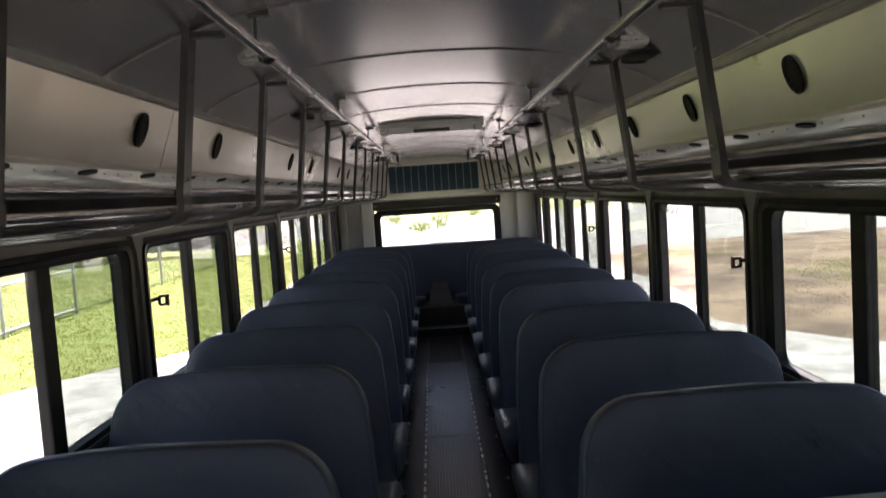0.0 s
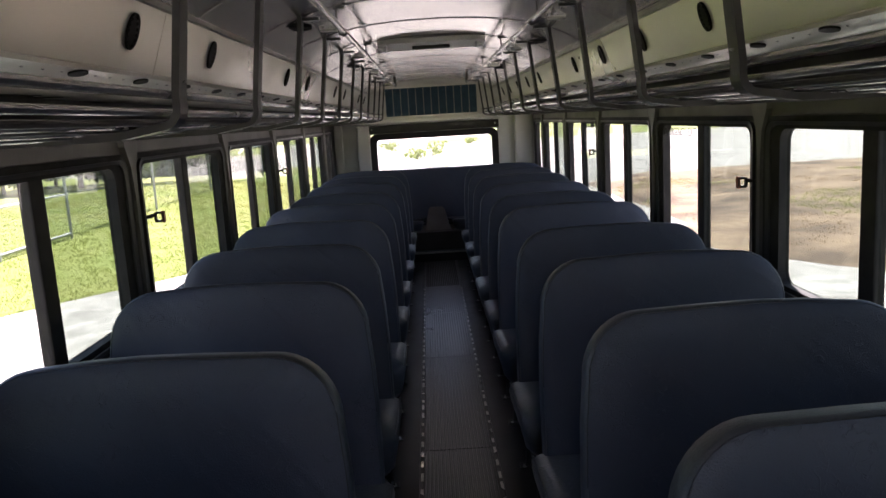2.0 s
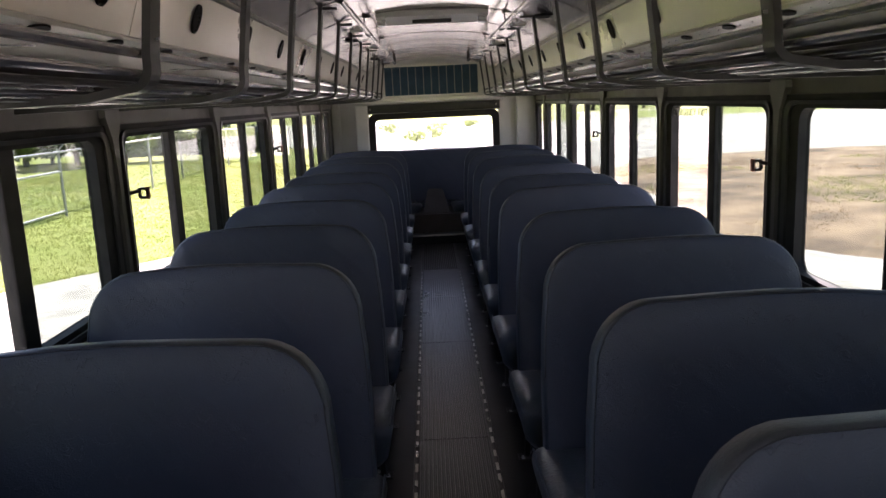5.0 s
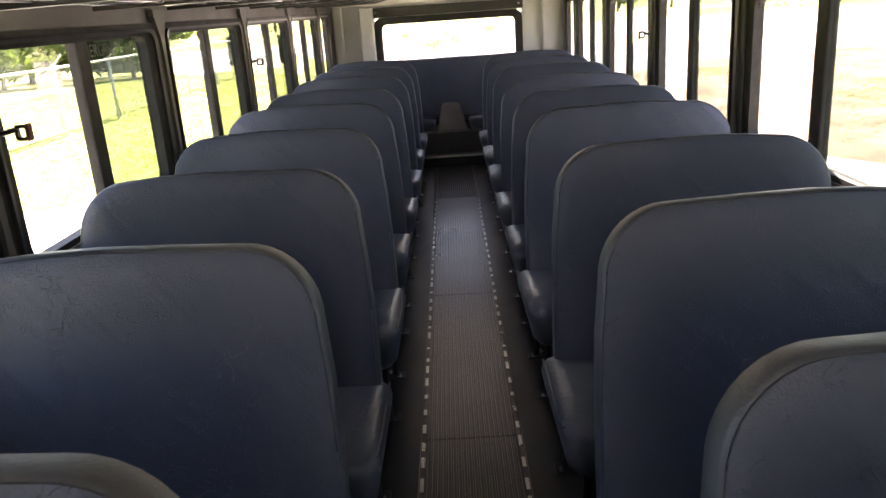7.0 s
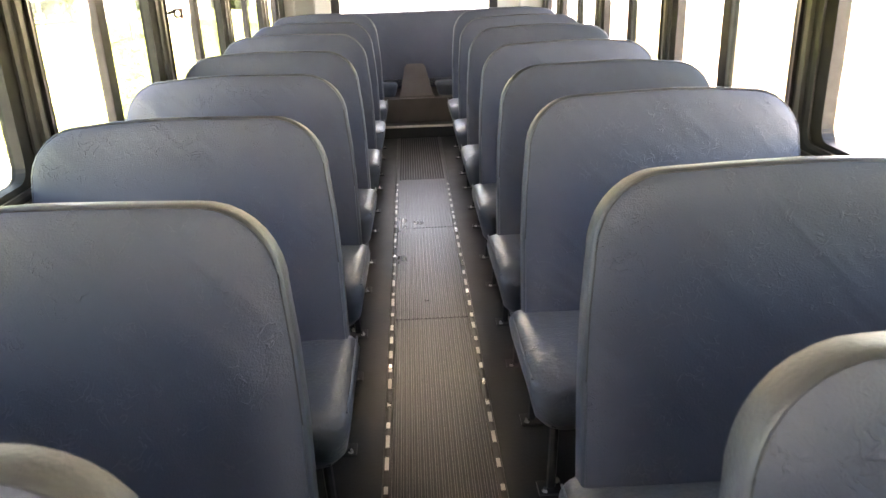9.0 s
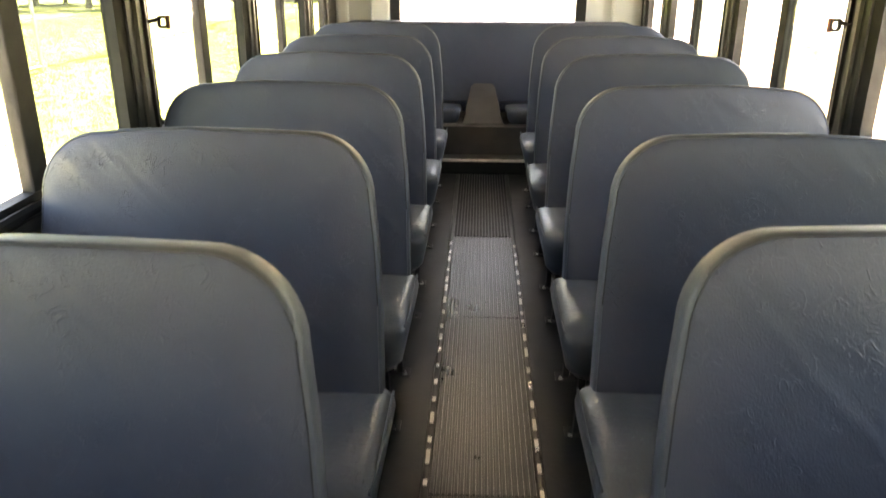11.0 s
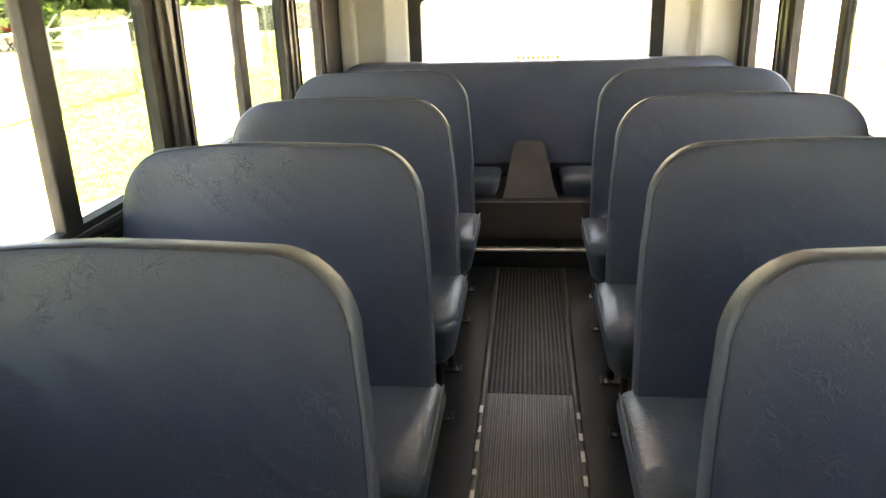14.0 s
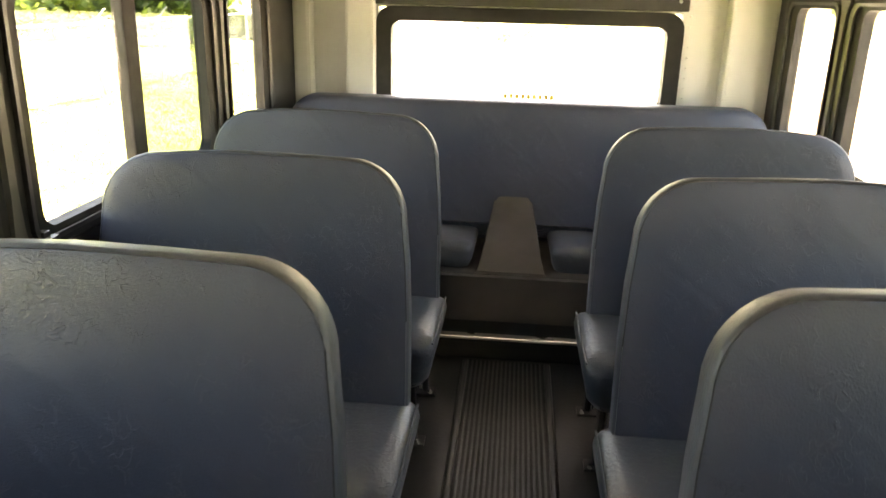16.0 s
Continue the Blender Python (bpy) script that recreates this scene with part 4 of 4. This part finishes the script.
for d in (-1, 1):
    for k in range(330):
        y0 = 7.5 + 0.10 * k
        y1 = y0 + d * 1.2
        if 9.0 <= min(y0, y1) and max(y0, y1) < 37.5:
            tube([(FX, y0, bank(FX, y0) + 0.12), (FX, y1, bank(FX, y1) + 1.4)], 0.002, 3, bm, False)
part("mesh_wires", bm, GALVANISED, fence, "diagonal wire mesh")


def crown(bm, centre, size, count, rng, leaf=0.16):
    for _ in range(count):
        d = Vector((rng.gauss(0, 1), rng.gauss(0, 1), rng.gauss(0, 1))).normalized()
        r = rng.uniform(0.35, 1.0) ** 0.5
        p = Vector(centre) + Vector((d.x * size[0], d.y * size[1], d.z * size[2])) * r * (1 + 0.35 * noise.noise(d * 2.2 + Vector(centre)))
        u = Vector((rng.gauss(0, 1), rng.gauss(0, 1), rng.gauss(0, 1))).normalized()
        w = u.orthogonal().normalized()
        s = leaf * rng.uniform(0.6, 1.5)
        bm.faces.new([bm.verts.new(p + s * (a * u + b * w)) for a, b in ((-1, 0), (0, -0.5), (1, 0), (0, 0.5))])


def tree(x, y, height, spread, seed, mat=LEAF, z=GROUND_Z, leaves=1500, name="tree", label="leafy green tree at the yard's edge", leaf=0.2):
    rng = random.Random(seed)
    t = thing(name, label, "tree" if name == "tree" else "bush", at=(x, y, z))
    trunk = tube([(0, 0, -0.1), (0.05 * height * 0.1, 0, height * 0.3), (rng.uniform(-0.2, 0.2), rng.uniform(-0.2, 0.2), height * 0.75)], [0.035 * height, 0.025 * height, 0.008 * height])
    for _ in range(6):
        a, h = rng.uniform(0, 6.28), height * rng.uniform(0.25, 0.6)
        tube([(0, 0, h), (spread * 0.4 * math.cos(a), spread * 0.4 * math.sin(a), h + 0.14 * height), (spread * 0.8 * math.cos(a), spread * 0.8 * math.sin(a), h + 0.22 * height)], [0.012 * height, 0.008 * height, 0.003 * height], 6, trunk)
    part("trunk", trunk, BARK, t)
    bm = bmesh.new()
    for _ in range(9):
        a, r = rng.uniform(0, 6.28), spread * rng.uniform(0.15, 0.7)
        crown(bm, (r * math.cos(a), r * math.sin(a), height * rng.uniform(0.25, 0.85)), (spread * 0.45, spread * 0.45, height * 0.2), leaves // 9, rng, leaf)
    part("crown", bm, mat, t)
    return t


rng = random.Random(3)
for k in range(16):
    tree(-19 - 6 * rng.random() - 0.5 * k, 20 + 2.6 * k, rng.uniform(5, 8), rng.uniform(2.6, 3.6), 20 + k, LEAF_DARK if k % 2 else LEAF, GROUND_Z + 0.1, 2600)
for k in range(14):
    if abs(11 * k - 40) < 14:
        continue
    tree(-40 + 11 * k + rng.uniform(-2, 2), 122 + rng.uniform(-4, 8), rng.uniform(6, 9), rng.uniform(3, 5), 50 + k, LEAF if k % 3 else LEAF_DARK, leaves=1300, leaf=0.3)
for k in range(7):
    tree(38 + 8 * k, 104 - 7 * k + rng.uniform(-2, 2), rng.uniform(4, 6), rng.uniform(3, 4.5), 80 + k, leaves=1300, leaf=0.3)
for x, y, h in ((-0.8, 49, 0.8), (-3.0, 61, 0.9), (0.2, 53, 1.1), (3.8, 71, 0.7)):
    tree(x, y, h, h * 1.0, int(100 + y), LEAF_SUN, name="bush", label="small green bush in the open yard", leaves=330, leaf=0.09)

for k in range(9):
    tree(-8.6 - 0.9 * k, 41.0 + rng.uniform(-0.8, 1.0), rng.uniform(1.5, 1.9), rng.uniform(1.1, 1.5), 130 + k, LEAF_DARK, GROUND_Z + 0.0, 2200, "bush", "dark green shrub at the end of the grass bank", 0.12)
for k in range(13):
    a, d = radians(19.5 + 1.5 * k), 36 + rng.uniform(-3, 5)
    tree(-d * math.sin(a), d * math.cos(a), rng.uniform(2.4, 4.2), rng.uniform(1.8, 2.6), 150 + k, LEAF if k % 3 == 0 else LEAF_DARK, GROUND_Z + 0.5, 1800, "tree", "low wild tree behind the chain-link fence", 0.17)

# red car beyond the fence
car = thing("parked_car", "dark red car parked beyond the fence", "car", at=(-17.5, 27, GROUND_Z + 0.5))
prof = [(-2.2, 0.35), (-2.25, 0.75), (-2.0, 0.95), (-1.3, 1.02), (-0.75, 1.45), (0.6, 1.5), (1.3, 1.05), (2.1, 0.95), (2.25, 0.7), (2.2, 0.35)]
part("body", loft([[(x, yy, z) for yy, z in prof] for x in (-0.88, -0.86, 0.86, 0.88)]), CAR_RED, car, smooth=True)
side = [(-1.1, 1.04), (-0.68, 1.39), (0.55, 1.43), (1.08, 1.06)]
for sx in (-1, 1):
    part("side_window", loft([[(sx * d, yy, z) for yy, z in side] for d in (0.875, 0.886)]), DARK_GLASS, car)
    for yy in (-1.4, 1.4):
        wheel = part("wheel", tube([(sx * 0.9, yy, 0.33), (sx * 0.68, yy, 0.33)], 0.33, 20), TYRE, car)
        part("rim", tube([(sx * 0.905, yy, 0.33), (sx * 0.85, yy, 0.33)], 0.2, 16), STEEL, wheel)
